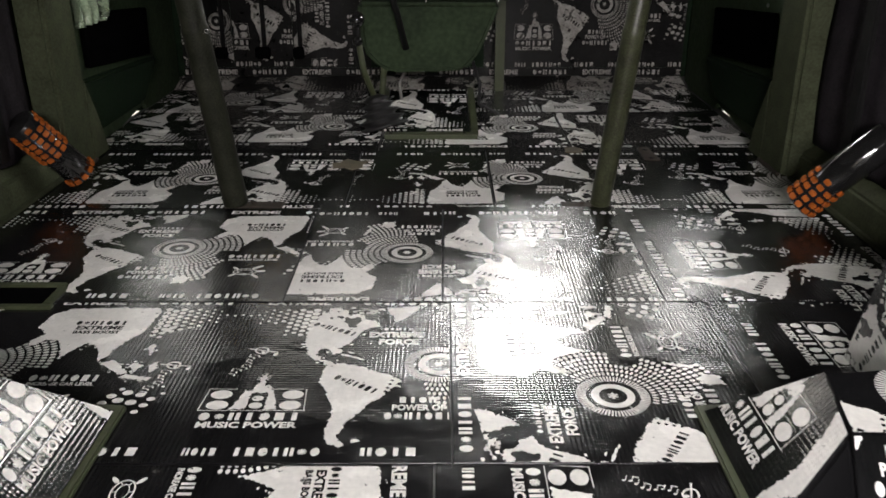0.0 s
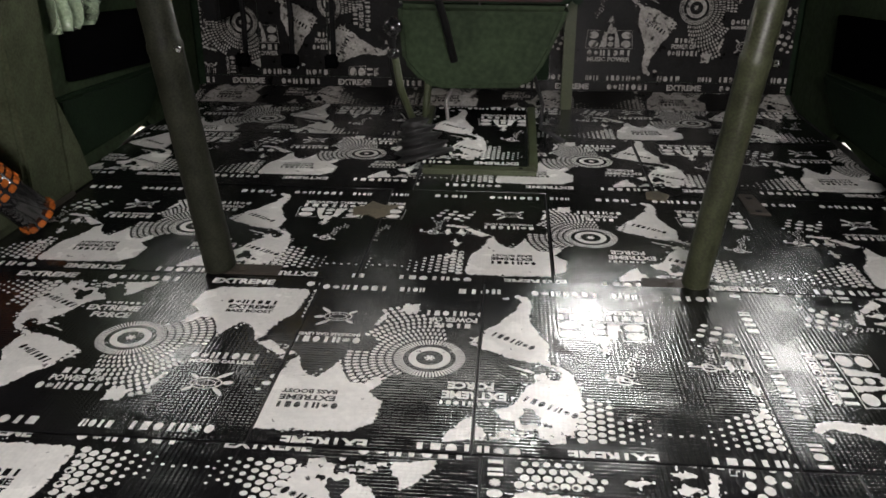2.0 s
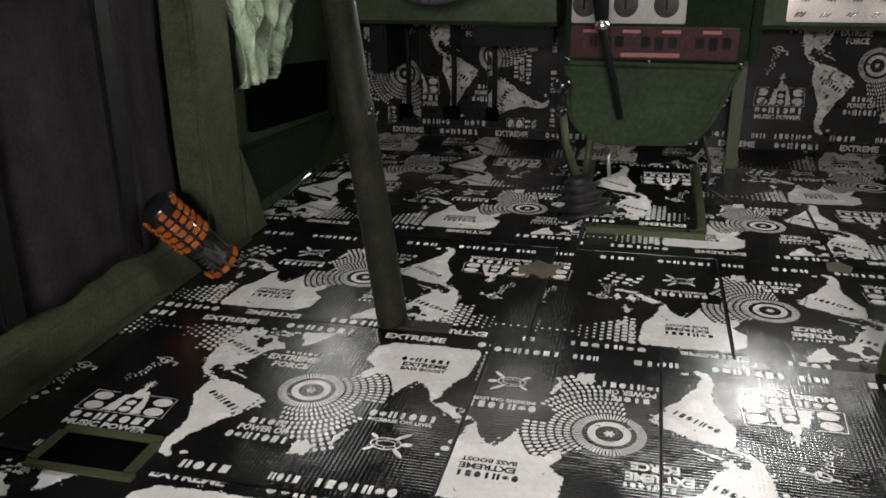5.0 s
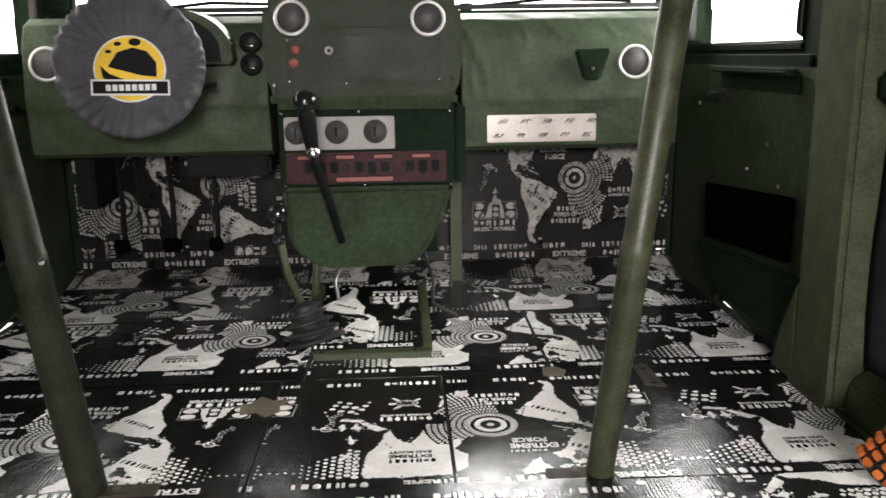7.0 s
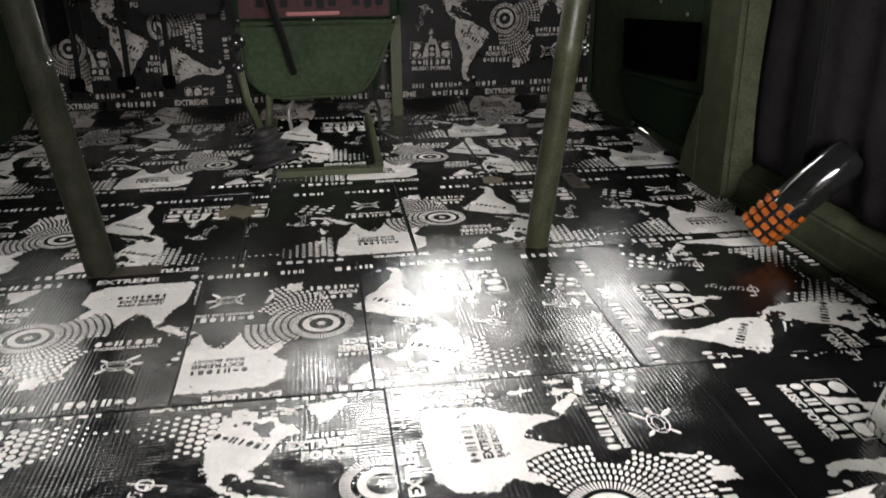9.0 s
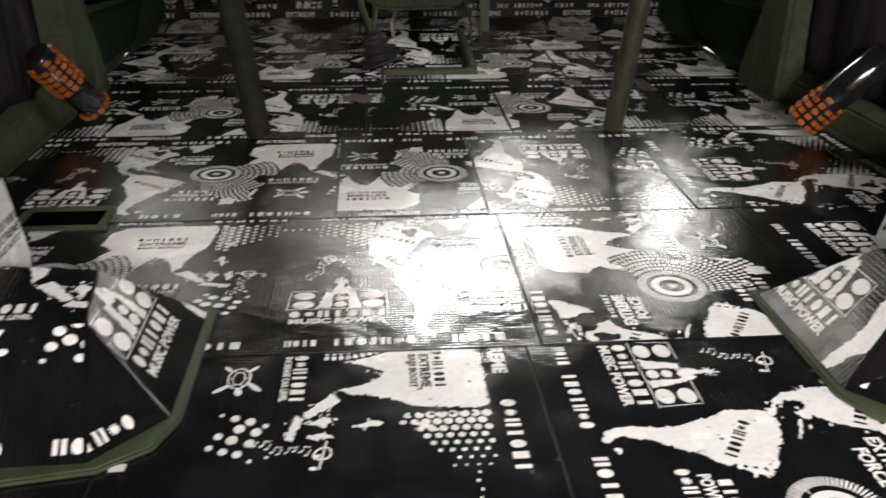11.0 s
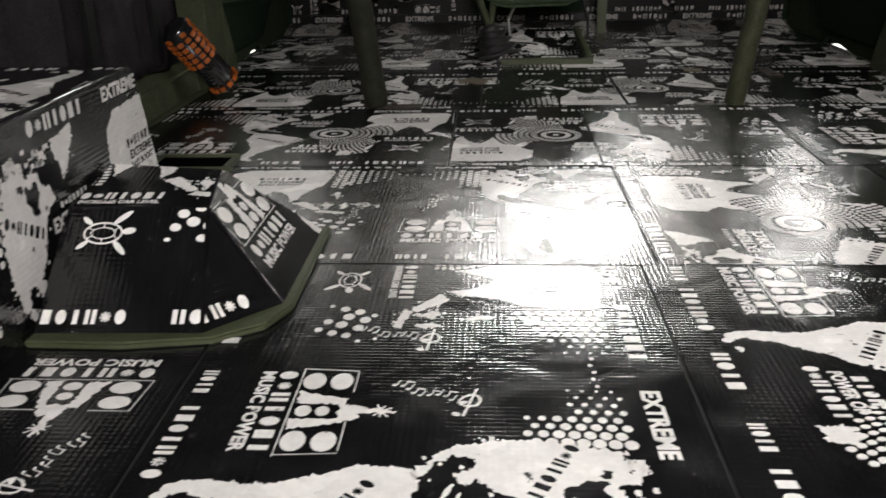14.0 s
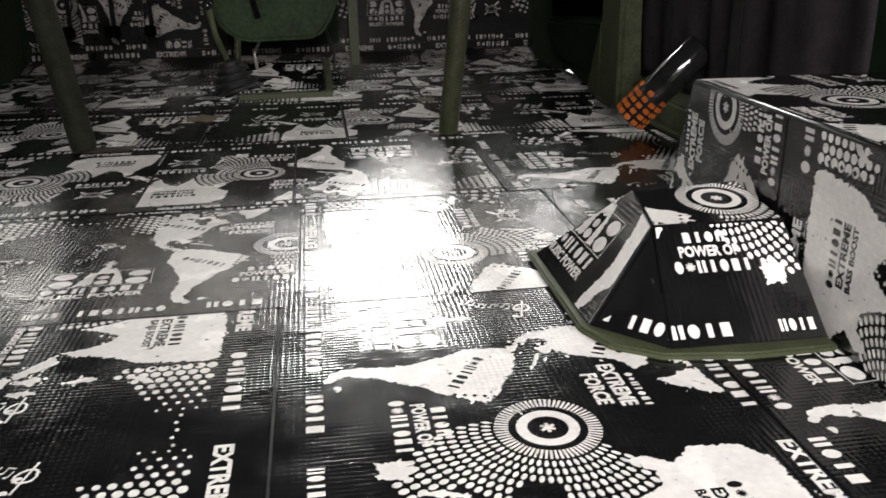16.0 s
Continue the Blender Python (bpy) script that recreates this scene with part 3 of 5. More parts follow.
floor = structure("floor", box((XL - 0.004, -1.5, -0.06), (XR + 0.004, 3.75, 0), 0), M_BARE, "black steel vehicle floor covered in printed damping mats", "floor")
FLOOR_SHEETS = [
    # behind the camera's start
    (rect(-1.10, -1.30, -0.02, -0.56), "E", -0.55, 0.1), (rect(-0.017, -1.30, 1.0, -0.56), "N", 0.1, -1.05),
    (rect(-1.10, -0.557, -0.02, 0.196), "N", -0.9, -0.32), (rect(-0.017, -0.557, 1.0, 0.196), "E", 0.3, 0.4),
    # row beside the wheel arches
    (rect(-1.10, 0.20, -0.562, 0.955), "S", -0.622, 0.75), (rect(-0.559, 0.20, -0.013, 0.955), "E", -0.56, 0.624),
    (rect(-0.010, 0.20, 0.520, 0.955), "E", 0.010, 0.925), (rect(0.523, 0.20, 1.0, 0.955), "E", 0.52, 0.75),
    # second row
    (rect(-1.10, 0.958, 0.012, 1.461), "N", -0.345, 0.96), (rect(0.015, 0.958, 0.500, 1.461), "W", 0.534, 0.791), (rect(0.503, 0.958, 1.0, 1.461), "E", 0.53, 1.35),
    # third row, up to the posts
    (rect(-1.10, 1.464, -0.312, 1.995), "N", -0.925, 1.465), (rect(-0.309, 1.464, -0.002, 1.995), "S", 0.259, 1.972), (rect(0.001, 1.464, 0.430, 1.995), "S", 0.259, 1.972), (rect(0.433, 1.464, 1.0, 1.995), "E", 0.44, 1.75),
    # front rows
    (rect(-1.10, 1.998, -0.252, 2.527), "S", -0.320, 2.51), (rect(-0.249, 1.998, 0.130, 2.527), "S", 0.558, 2.51), (rect(0.133, 1.998, 1.0, 2.527), "S", 0.558, 2.51),
    (rect(-1.10, 2.530, -0.202, 3.029), "S", -0.030, 3.10), (rect(-0.199, 2.530, 0.40, 3.029), "S", 0.605, 3.075), (rect(0.403, 2.530, 1.0, 3.029), "S", 0.605, 3.075),
    (rect(-1.10, 3.032, -0.20, 3.42), "S", -0.42, 3.47), (rect(-0.197, 3.032, 1.0, 3.42), "S", 0.18, 3.52),
]
# two sheets ride up over a swage of the floor: degrees of rise from the near edge
RISE = {(0.001, 1.464): 0.7, (-0.309, 1.464): 0.4}
sheet_rng = random.Random(3)
for outline, way, ox, oy in FLOOR_SHEETS:
    cx, cy = sum(p[0] for p in outline) / 4, sum(p[1] for p in outline) / 4
    lift, rx, ry = 0.0005 + sheet_rng.uniform(0, 0.0012), sheet_rng.uniform(-0.12, 0.12), sheet_rng.uniform(-0.1, 0.1)
    if outline[0] in RISE:
        cy, rx = outline[0][1], RISE[outline[0]]
    mat_sheet(floor, outline, way, ox, oy, pose(cx, cy, lift, rx, ry, 0) @ pose(-cx, -cy, 0))

bulkhead = structure("bulkhead", box((XL - 0.1, 3.56, 0), (XR + 0.1, 3.66, 0.90), 0), M_GREEN, "dark bulkhead under the dashboard covered in printed mats", "wall")
toe = structure("toe_board", prism([(XL, 3.42, 0.0), (XL, 3.56, 0.0), (XL, 3.56, 0.034)], (XR - XL, 0, 0), 0), M_BARE, "low sloping toe board", "floor")
UP = pose(0, 3.56, 0, 90, 0, 0)
# bulkhead and toe sheets use the copies with shade in their colour
mat_sheet(bulkhead, rect(-1.085, 0.075, -0.872, 0.50), "E", -1.20, 0.60, UP, shaded=True)
mat_sheet(bulkhead, rect(-0.870, 0.075, -0.622, 0.50), "N", -0.934, 0.064, UP, shaded=True)
mat_sheet(bulkhead, rect(-0.620, 0.075, -0.300, 0.50), "W", -0.36, -0.02, UP, shaded=True)
mat_sheet(bulkhead, rect(0.170, 0.075, 1.00, 0.50), "N", 0.322, 0.061, UP, shaded=True)
mat_sheet(bulkhead, rect(-1.085, 0.036, 1.00, 0.073), "N", -0.60, -0.447, UP, shaded=True)
mat_sheet(toe, rect(-1.10, 0.004, 1.0, 0.142), "S", 0.32, 0.46, pose(0, 3.418, 0.001, 13.6, 0, 0), shaded=True)

ceiling = structure("ceiling", box((XL - 0.1, -1.5, ROOF), (XR + 0.1, 3.40, ROOF + 0.05), 0), M_GREY, "dark grey lined vehicle roof", "ceiling")


def side_wall(name, x, s, label):
    """A side of the cabin: quarter panel, pillar, window band. s: +1 right, -1 left."""
    t = 0.08 * s
    bms = []
    for a, b in (((x, -1.5, 0), (x + t, 2.50, ROOF)), ((x, 2.50, 0.03), (x + t, 3.66, 0.755)),
                 ((x, 2.50, 1.22), (x + t, 3.66, ROOF)), ((x, 2.50, 0.755), (x + t, 2.66, 1.22)), ((x, 3.52, 0.755), (x + t, 3.66, 1.22)), ((x, 3.08, 0), (x + t, 3.66, 0.03)), ((x, 2.50, 0), (x + t, 2.82, 0.03))):
        bms.append(box(a, b, 0))
    return structure(name, merge(*bms), M_GREEN, label, "wall")


wall_right = side_wall("wall_right", XR, 1, "dark green painted steel side of the vehicle cabin")
wall_left = side_wall("wall_left", XL, -1, "dark green painted steel side of the vehicle cabin")
rear = structure("wall_rear", merge(box((XL - 0.1, -1.58, 0), (-0.85, -1.5, ROOF), 0), box((0.75, -1.58, 0), (XR + 0.1, -1.5, ROOF), 0), box((-0.85, -1.58, 0), (0.75, -1.5, 0.30), 0)),
                 M_GREEN, "dark green rear wall round the open tailgate", "wall")

# workshop outside: walls and shutter glow by themselves, the rear wall unseen
backdrop = structure("backdrop", box((-6, 8.0, -1), (6, 8.1, 5), 0), M_WALL_GLOW, "glowing white workshop wall outside the windscreen", "backdrop")
backdrop_right = structure("backdrop_right", box((4.0, -2, -1), (4.1, 8, 4), 0), M_SIDEWALL_GLOW, "glowing pale workshop wall outside the side window", "backdrop")
backdrop_left = structure("backdrop_left", box((-4.1, -2, -1), (-4.0, 8, 4), 0), M_SIDEWALL_GLOW, "glowing pale workshop wall outside the side window", "backdrop")
backdrop_rear = structure("backdrop_rear", box((-3, -5.1, -1), (3, -5.0, 4), 0), M_DIMWALL_GLOW, "unseen, faintly glowing workshop wall behind the vehicle", "backdrop")
ground = structure("ground", box((-6, -6, -0.9), (6, 9, -0.85), 0), material("workshop_concrete", (0.50, 0.49, 0.46), 0.7, bump=0.002), "grey workshop concrete floor", "ground")
shutter = thing("roller_shutter", "glowing red roller shutter on the workshop wall", "shutter")
for k in range(7):
    part("slat", box((-3.97, 6.6, 0.2 + k * 0.2), (-3.92, 8.0, 0.385 + k * 0.2), 0.01), M_RED_GLOW, shutter)
cabinet_far = thing("tool_cabinet", "grey steel tool cabinet against the workshop wall", "cabinet")
part("body", box((3.45, 7.05, -0.85), (3.95, 7.6, 1.20), 0.02), M_SILVER, cabinet_far)
part("door", box((3.42, 7.10, 0.55), (3.45, 7.4, 1.10), 0.01), M_BLACK, cabinet_far)


# ---------------------------------------------------------------- windscreen and side windows
def windscreen():
    w = thing("window_1", "two-piece windscreen with a dark painted frame", "window", kind="structure")
    lean = pose(0, 3.57, 0.862, -14, 0, 0)

    def fb(a, b, bev=0.01):
        return box(a, b, bev, 2, lean)
    part("window_frame", merge(fb((XL, -0.02, 0.0), (XR, 0.03, 0.045)), fb((XL, -0.02, 0.51), (XR, 0.03, 0.60)), fb((XL, -0.02, 0.045), (XL + 0.09, 0.03, 0.51)),
                               fb((XR - 0.09, -0.02, 0.045), (XR, 0.03, 0.51)), fb((-0.085, -0.02, 0.045), (-0.015, 0.03, 0.51))), M_GREEN, w)
    for a, b in ((XL + 0.088, -0.083), (-0.017, XR - 0.088)):
        g = part("pane", box((a, 0.0, 0.043), (b, 0.006, 0.512), 0, 1, lean), M_GLASS, w)
        g.visible_shadow = False
        part("gasket", merge(fb((a, -0.028, 0.043), (b, -0.021, 0.060), 0.003), fb((a, -0.028, 0.495), (b, -0.021, 0.512), 0.003)), M_RUBBER, w)
    for x0, x1 in ((0.28, 0.86), (-0.86, -0.30)):
        part("wiper", merge(tube_along([(x0, 3.64, 0.920), ((x0 + x1) / 2, 3.62, 0.945), (x1, 3.62, 0.935)], 0.006), box((x0 - 0.02, 3.62, 0.910), (x0 + 0.03, 3.66, 0.935), 0.005)), M_BLACK, w)


windscreen()


def side_window(name, x, s):
    w = thing(name, "small side window with rounded dark frame", "window", kind="structure")
    y0, y1, z0, z1 = 2.66, 3.52, 0.755, 1.22
    fr = []
    for a, b in (((y0, z0), (y1, z0 + 0.030)), ((y0, z1 - 0.03), (y1, z1)), ((y0, z0 + 0.03), (y0 + 0.03, z1 - 0.03)), ((y1 - 0.03, z0 + 0.03), (y1, z1 - 0.03))):
        fr.append(box((x - 0.006 * s, a[0], a[1]), (x + 0.05 * s, b[0], b[1]), 0.008, 3))
    part("window_frame", merge(*fr), M_GREEN, w)
    part("window_sill", box((x - 0.012 * s, y0 - 0.06, z0 - 0.045), (x - 0.002 * s, y1 + 0.03, z0 - 0.002), 0.005, 3), M_GREEN, w)
    pane = part("pane", box((x + 0.02 * s, y0 + 0.028, z0 + 0.028), (x + 0.025 * s, y1 - 0.028, z1 - 0.028), 0), M_GLASS, w)
    pane.visible_shadow = False
    r = []
    for a, b in (((y0 + 0.03, z0 + 0.042), (y0 + 0.042, z1 - 0.03)), ((y1 - 0.042, z0 + 0.042), (y1 - 0.03, z1 - 0.03))):
        r.append(box((x - 0.008 * s, a[0], a[1]), (x + 0.015 * s, b[0], b[1]), 0.004))
    part("gasket", merge(*r), M_RUBBER, w)


side_window("window_2", XR, 1)
side_window("window_3", XL, -1)


# ---------------------------------------------------------------- doors, pillars, rails, lining
def front_door(name, x, s, label):
    d = thing(name, label, "door", kind="structure")
    i = -s
    xi = x + 0.003 * i
    part("door_skin", prism([(xi, 2.47, 0.0), (xi, 2.83, 0.001), (xi, 3.07, 0.028), (xi, 3.10, 0.001), (xi, 3.53, 0.001), (xi, 3.53, 0.72), (xi, 2.47, 0.72)], (0.016 * i, 0, 0), 0.004), M_DOOR, d)
    part("lower_panel", prism([(xi + 0.018 * i, 2.50, 0.05), (xi + 0.018 * i, 3.00, 0.05), (xi + 0.018 * i, 3.20, 0.185), (xi + 0.018 * i, 2.50, 0.225)], (0.03 * i, 0, 0), 0.012, 3), M_GREEN, d)
    # the pocket's dark inside is a solid black slab
    part("door_pocket", prism([(xi + 0.018 * i, 2.60, 0.245), (xi + 0.018 * i, 3.14, 0.200), (xi + 0.018 * i, 3.16, 0.362), (xi + 0.018 * i, 2.60, 0.408)], (0.022 * i, 0, 0), 0.003, 2), M_UNLIT_BLACK, d, "flat black slab for the dark inside of the pocket")
    part("grab_rail", merge(box((xi + 0.018 * i, 2.62, 0.700), (xi + 0.06 * i, 3.12, 0.716), 0.006), box((xi + 0.018 * i, 2.62, 0.655), (xi + 0.024 * i, 3.12, 0.699), 0.002)), M_GREEN, d)
    part("latch", merge(box((xi + 0.018 * i, 3.06, 0.612), (xi + 0.040 * i, 3.16, 0.650), 0.006), rod((xi + 0.04 * i, 3.11, 0.63), (xi + 0.062 * i, 3.11, 0.63), 0.012)), M_BLACK, d)
    for y, z in ((2.78, 0.52), (2.90, 0.44), (3.30, 0.60), (2.70, 0.42)):
        part("screw", rod((xi + 0.017 * i, y, z), (xi + 0.022 * i, y, z), 0.006, 10), M_STEEL, d)
    return d


front_door("door_1", XR, 1, "dark green front door lined in vinyl with black pocket")
front_door("door_2", XL, -1, "dark green front door with black pocket and plastic sheet")


def pillar(name, x, s):
    p = thing(name, "olive painted steel door pillar with flared foot", "pillar", group="door pillars")
    i = -s
    part("post_face", box((x + 0.002 * i, 2.25, 0.0), (x + 0.085 * i, 2.43, ROOF), 0.012, 3), M_PILLAR, p)
    part("flange", box((x + 0.002 * i, 2.43, 0.12), (x + 0.045 * i, 2.50, ROOF), 0.006), M_PILLAR, p)
    part("gusset", prism([(x + 0.002 * i, 2.42, 0.0), (x + 0.002 * i, 2.545, 0.0), (x + 0.002 * i, 2.50, 0.12), (x + 0.002 * i, 2.42, 0.27)], (0.083 * i, 0, 0), 0.008, 2), M_PILLAR, p)
    part("weld_plate", box((x + 0.087 * i, 2.26, 0.004), (x + 0.097 * i, 2.42, 0.016), 0.003), M_RUST, p, "rust-spotted weld plate")


pillar("door_pillar", XR, 1)
pillar("door_pillar", XL, -1)


def rail(name, x, s):
    i = -s
    r = thing(name, "olive steel side rail along the floor edge", "rail", group="side rails")
    part("upper_face", prism([(x + 0.002 * i, 1.18, 0.0), (x + 0.055 * i, 1.18, 0.0), (x + 0.045 * i, 1.18, 0.075), (x + 0.002 * i, 1.18, 0.105)], (0, 1.065, 0), 0.006, 2), M_PILLAR, r)
    part("lip", box((x + 0.057 * i, 1.20, 0.004), (x + 0.075 * i, 2.24, 0.014), 0.003), M_PILLAR, r)


rail("side_rail", XR, 1)
rail("side_rail", XL, -1)


def lining(name, x, s, seed):
    """Loose grey cloth lining with soft folds and darker seams."""
    i = -s
    c = thing(name, "dark grey padded cloth lining with vertical folds", "lining", group="cloth linings")
    bm = bmesh.new()
    r = random.Random(seed)
    ph = [r.uniform(0, 6.28) for _ in range(4)]
    ny, nz = 46, 24
    grid = []
    for a in range(ny + 1):
        y = 1.20 + (2.245 - 1.20) * a / ny
        grid.append([])
        for b in range(nz + 1):
            z = 0.105 + (1.15 - 0.105) * b / nz
            d = 0.018 + 0.010 * math.sin(y * 22 + ph[0] + 0.6 * math.sin(z * 3)) + 0.006 * math.sin(y * 47 + ph[1] + z * 2) + 0.006 * math.sin(z * 9 + ph[2] + y * 3)
            grid[-1].append(bm.verts.new((x + max(0.004, d) * i, y, z)))
    for a in range(ny):
        for b in range(nz):
            f = bm.faces.new((grid[a][b], grid[a + 1][b], grid[a + 1][b + 1], grid[a][b + 1]))
            f.smooth = True
    bmesh.ops.recalc_face_normals(bm, faces=list(bm.faces))
    bmesh.ops.solidify(bm, geom=list(bm.faces), thickness=0.003)
    part("cloth", bm, M_GREY, c)
    for y in (1.62, 1.98):
        part("strap", box((x + 0.028 * i, y, 0.12), (x + 0.042 * i, y + 0.05, 1.1), 0.004), M_BLACK, c, "black hanging strap")
    part("top_rail", box((x + 0.002 * i, 1.0, 0.66), (x + 0.05 * i, 2.24, 0.72), 0.01), M_GREEN, c)


lining("cloth_lining", XR, 1, 1)
lining("cloth_lining", XL, -1, 2)


def plastic_film(name):
    """Clear crumpled film: see-through between pale vertical streaks."""
    m = material(name, (0.42, 0.52, 0.36), 0.20, vary=0.3, bump=0.003, bump_scale=14)
    nt = m.node_tree
    b = nt.nodes["Principled BSDF"]
    tc = next(n for n in nt.nodes if n.bl_idname == "ShaderNodeTexCoord")
    mp, ns, mr = nt.nodes.new("ShaderNodeMapping"), nt.nodes.new("ShaderNodeTexNoise"), nt.nodes.new("ShaderNodeMapRange")
    mp.inputs["Scale"].default_value = (1, 9, 2.6)
    mp.inputs["Rotation"].default_value = (radians(-14), 0, 0)
    ns.inputs["Scale"].default_value, ns.inputs["Detail"].default_value, ns.inputs["Distortion"].default_value = 1.6, 3, 0.7
    mr.inputs["From Min"].default_value, mr.inputs["From Max"].default_value = 0.36, 0.64
    mr.inputs["To Min"].default_value, mr.inputs["To Max"].default_value = 0.12, 0.9
    nt.links.new(tc.outputs["Object"], mp.inputs["Vector"])
    nt.links.new(mp.outputs[0], ns.inputs["Vector"])
    nt.links.new(ns.outputs["Fac"], mr.inputs["Value"])
    nt.links.new(mr.outputs[0], b.inputs["Alpha"])
    return m


def plastic_sheet():
    """Crumpled clear plastic film hanging on the left door, gathered to one side at the bottom."""
    bm = bmesh.new()
    ny, nz = 44, 30
    grid = []
    for a in range(ny + 1):
        grid.append([])
        for b in range(nz + 1):
            v = b / nz
            wide = 0.20 + 0.34 * v ** 0.7
            y = 2.52 + wide * a / ny + 0.012 * math.sin(v * 7 + a * 0.2)
            z = 0.375 + (0.315 + 0.006 * noise.noise((a * 0.3, 2.0, 0))) * v
            d = 0.044 + (0.014 + 0.012 * (1 - v)) * math.sin(a * 0.55 + 1.6 * math.sin(b * 0.2)) * (0.35 + 0.65 * (1 - v)) + 0.008 * noise.noise((a * 0.35, b * 0.25, 3.1))
            grid[-1].append(bm.verts.new((XL + max(0.022, d), y, z)))
    for a in range(ny):
        for b in range(nz):
            f = bm.faces.new((grid[a][b], grid[a + 1][b], grid[a + 1][b + 1], grid[a][b + 1]))
            f.smooth = True
    bmesh.ops.recalc_face_normals(bm, faces=list(bm.faces))
    bmesh.ops.solidify(bm, geom=list(bm.faces), thickness=0.0006)
    tagged(link_bm("plastic_sheet", bm, plastic_film("clear_crumpled_film")), "crumpled clear plastic film hanging on the green door", "plastic sheet")


plastic_sheet()


# ---------------------------------------------------------------- wheel arches and humps, wrapped in mat
def face_sheet(parent, corners, way, ox, oy, lift=0.0):
    """A mat sheet on a flat face; corners counter-clockwise from outside, the first edge along the sheet's x."""
    p = [Vector(c) for c in corners]
    X = (p[1] - p[0]).normalized()
    Z = X.cross(p[2] - p[1]).normalized()
    Y = Z.cross(X)
    m = Matrix((X, Y, Z)).transposed().to_4x4()
    m.translation = p[0] + Z * lift
    return mat_sheet(parent, [((q - p[0]).dot(X), (q - p[0]).dot(Y)) for q in p], way, ox, oy, m, 0.002)


def wheel_arch(x_in, x_out, near, far, h, label, prints):
    """A box arch with sloping ends. near, far: where each end meets the floor and the top."""
    a = thing("wheel_arch", label, "wheel arch", group="wheel arches")
    part("core", prism([(x_in, near[0], 0.004), (x_in, far[0], 0.004), (x_in, far[1], h), (x_in, near[1], h)], (x_out - x_in, 0, 0), 0), M_BARE, a)
    s = 1 if x_out < x_in else -1

    def corners(*pts):
        pts = list(pts)
        return pts if s > 0 else [pts[1], pts[0], pts[3], pts[2]]
    xi, xo, z0, z1 = x_in, x_out, 0.005, h - 0.001
    xe = x_in - 0.001 * s
    for pts, (way, ox, oy) in zip((
            corners((xo, near[1], h), (xi, near[1], h), (xi, far[1], h), (xo, far[1], h)),
            corners((xi, near[0], z0), (xi, far[0], z0), (xi, far[1], z1), (xi, near[1], z1)),
            corners((xo, near[0], z0), (xe, near[0], z0), (xe, near[1], z1), (xo, near[1], z1)),
            corners((xe, far[0], z0), (xo, far[0], z0), (xo, far[1], z1), (xe, far[1], z1))), prints):
        if way:
            face_sheet(a, pts, way, ox, oy, 0.001)
    part("fold", rod((xi - 0.004 * s, near[1] + 0.004, h - 0.002), (xi - 0.004 * s, far[1] - 0.004, h - 0.002), 0.006, 10), M_FOIL, a, "rounded black mat edge")
    part("fold", rod((xi - 0.003 * s, near[0] + 0.004, 0.008), (xi - 0.003 * s, near[1] + 0.004, h - 0.006), 0.005, 10), M_FOIL, a, "rounded black mat edge")
    return a


arch_l = wheel_arch(-0.782, XL + 0.002, (0.437, 0.580), (1.190, 1.120), 0.262, "box wheel arch wrapped in black and white printed mat",
                    (("S", 0.46, 0.54), ("N", 0.16, -0.262), ("N", 0.082, -0.020), ("N", 0.0, 0.0)))
arch_r = wheel_arch(0.682, XR - 0.002, (0.20, 0.300), (1.250, 1.170), 0.264, "box wheel arch wrapped in black and white printed mat",
                    (("W", 0.40, 0.30), ("", 0, 0), ("N", 0.065, 0.01), ("E", 0.0, 0.3)))
face_sheet(arch_r, [(0.681, 0.872, 0.005), (0.681, 0.20, 0.005), (0.681, 0.30, 0.262), (0.681, 0.872, 0.262)], "W", 0.555, -0.39)
face_sheet(arch_r, [(0.681, 1.25, 0.005), (0.681, 0.875, 0.005), (0.681, 0.875, 0.262), (0.681, 1.17, 0.262)], "W", 0.47, -0.10)


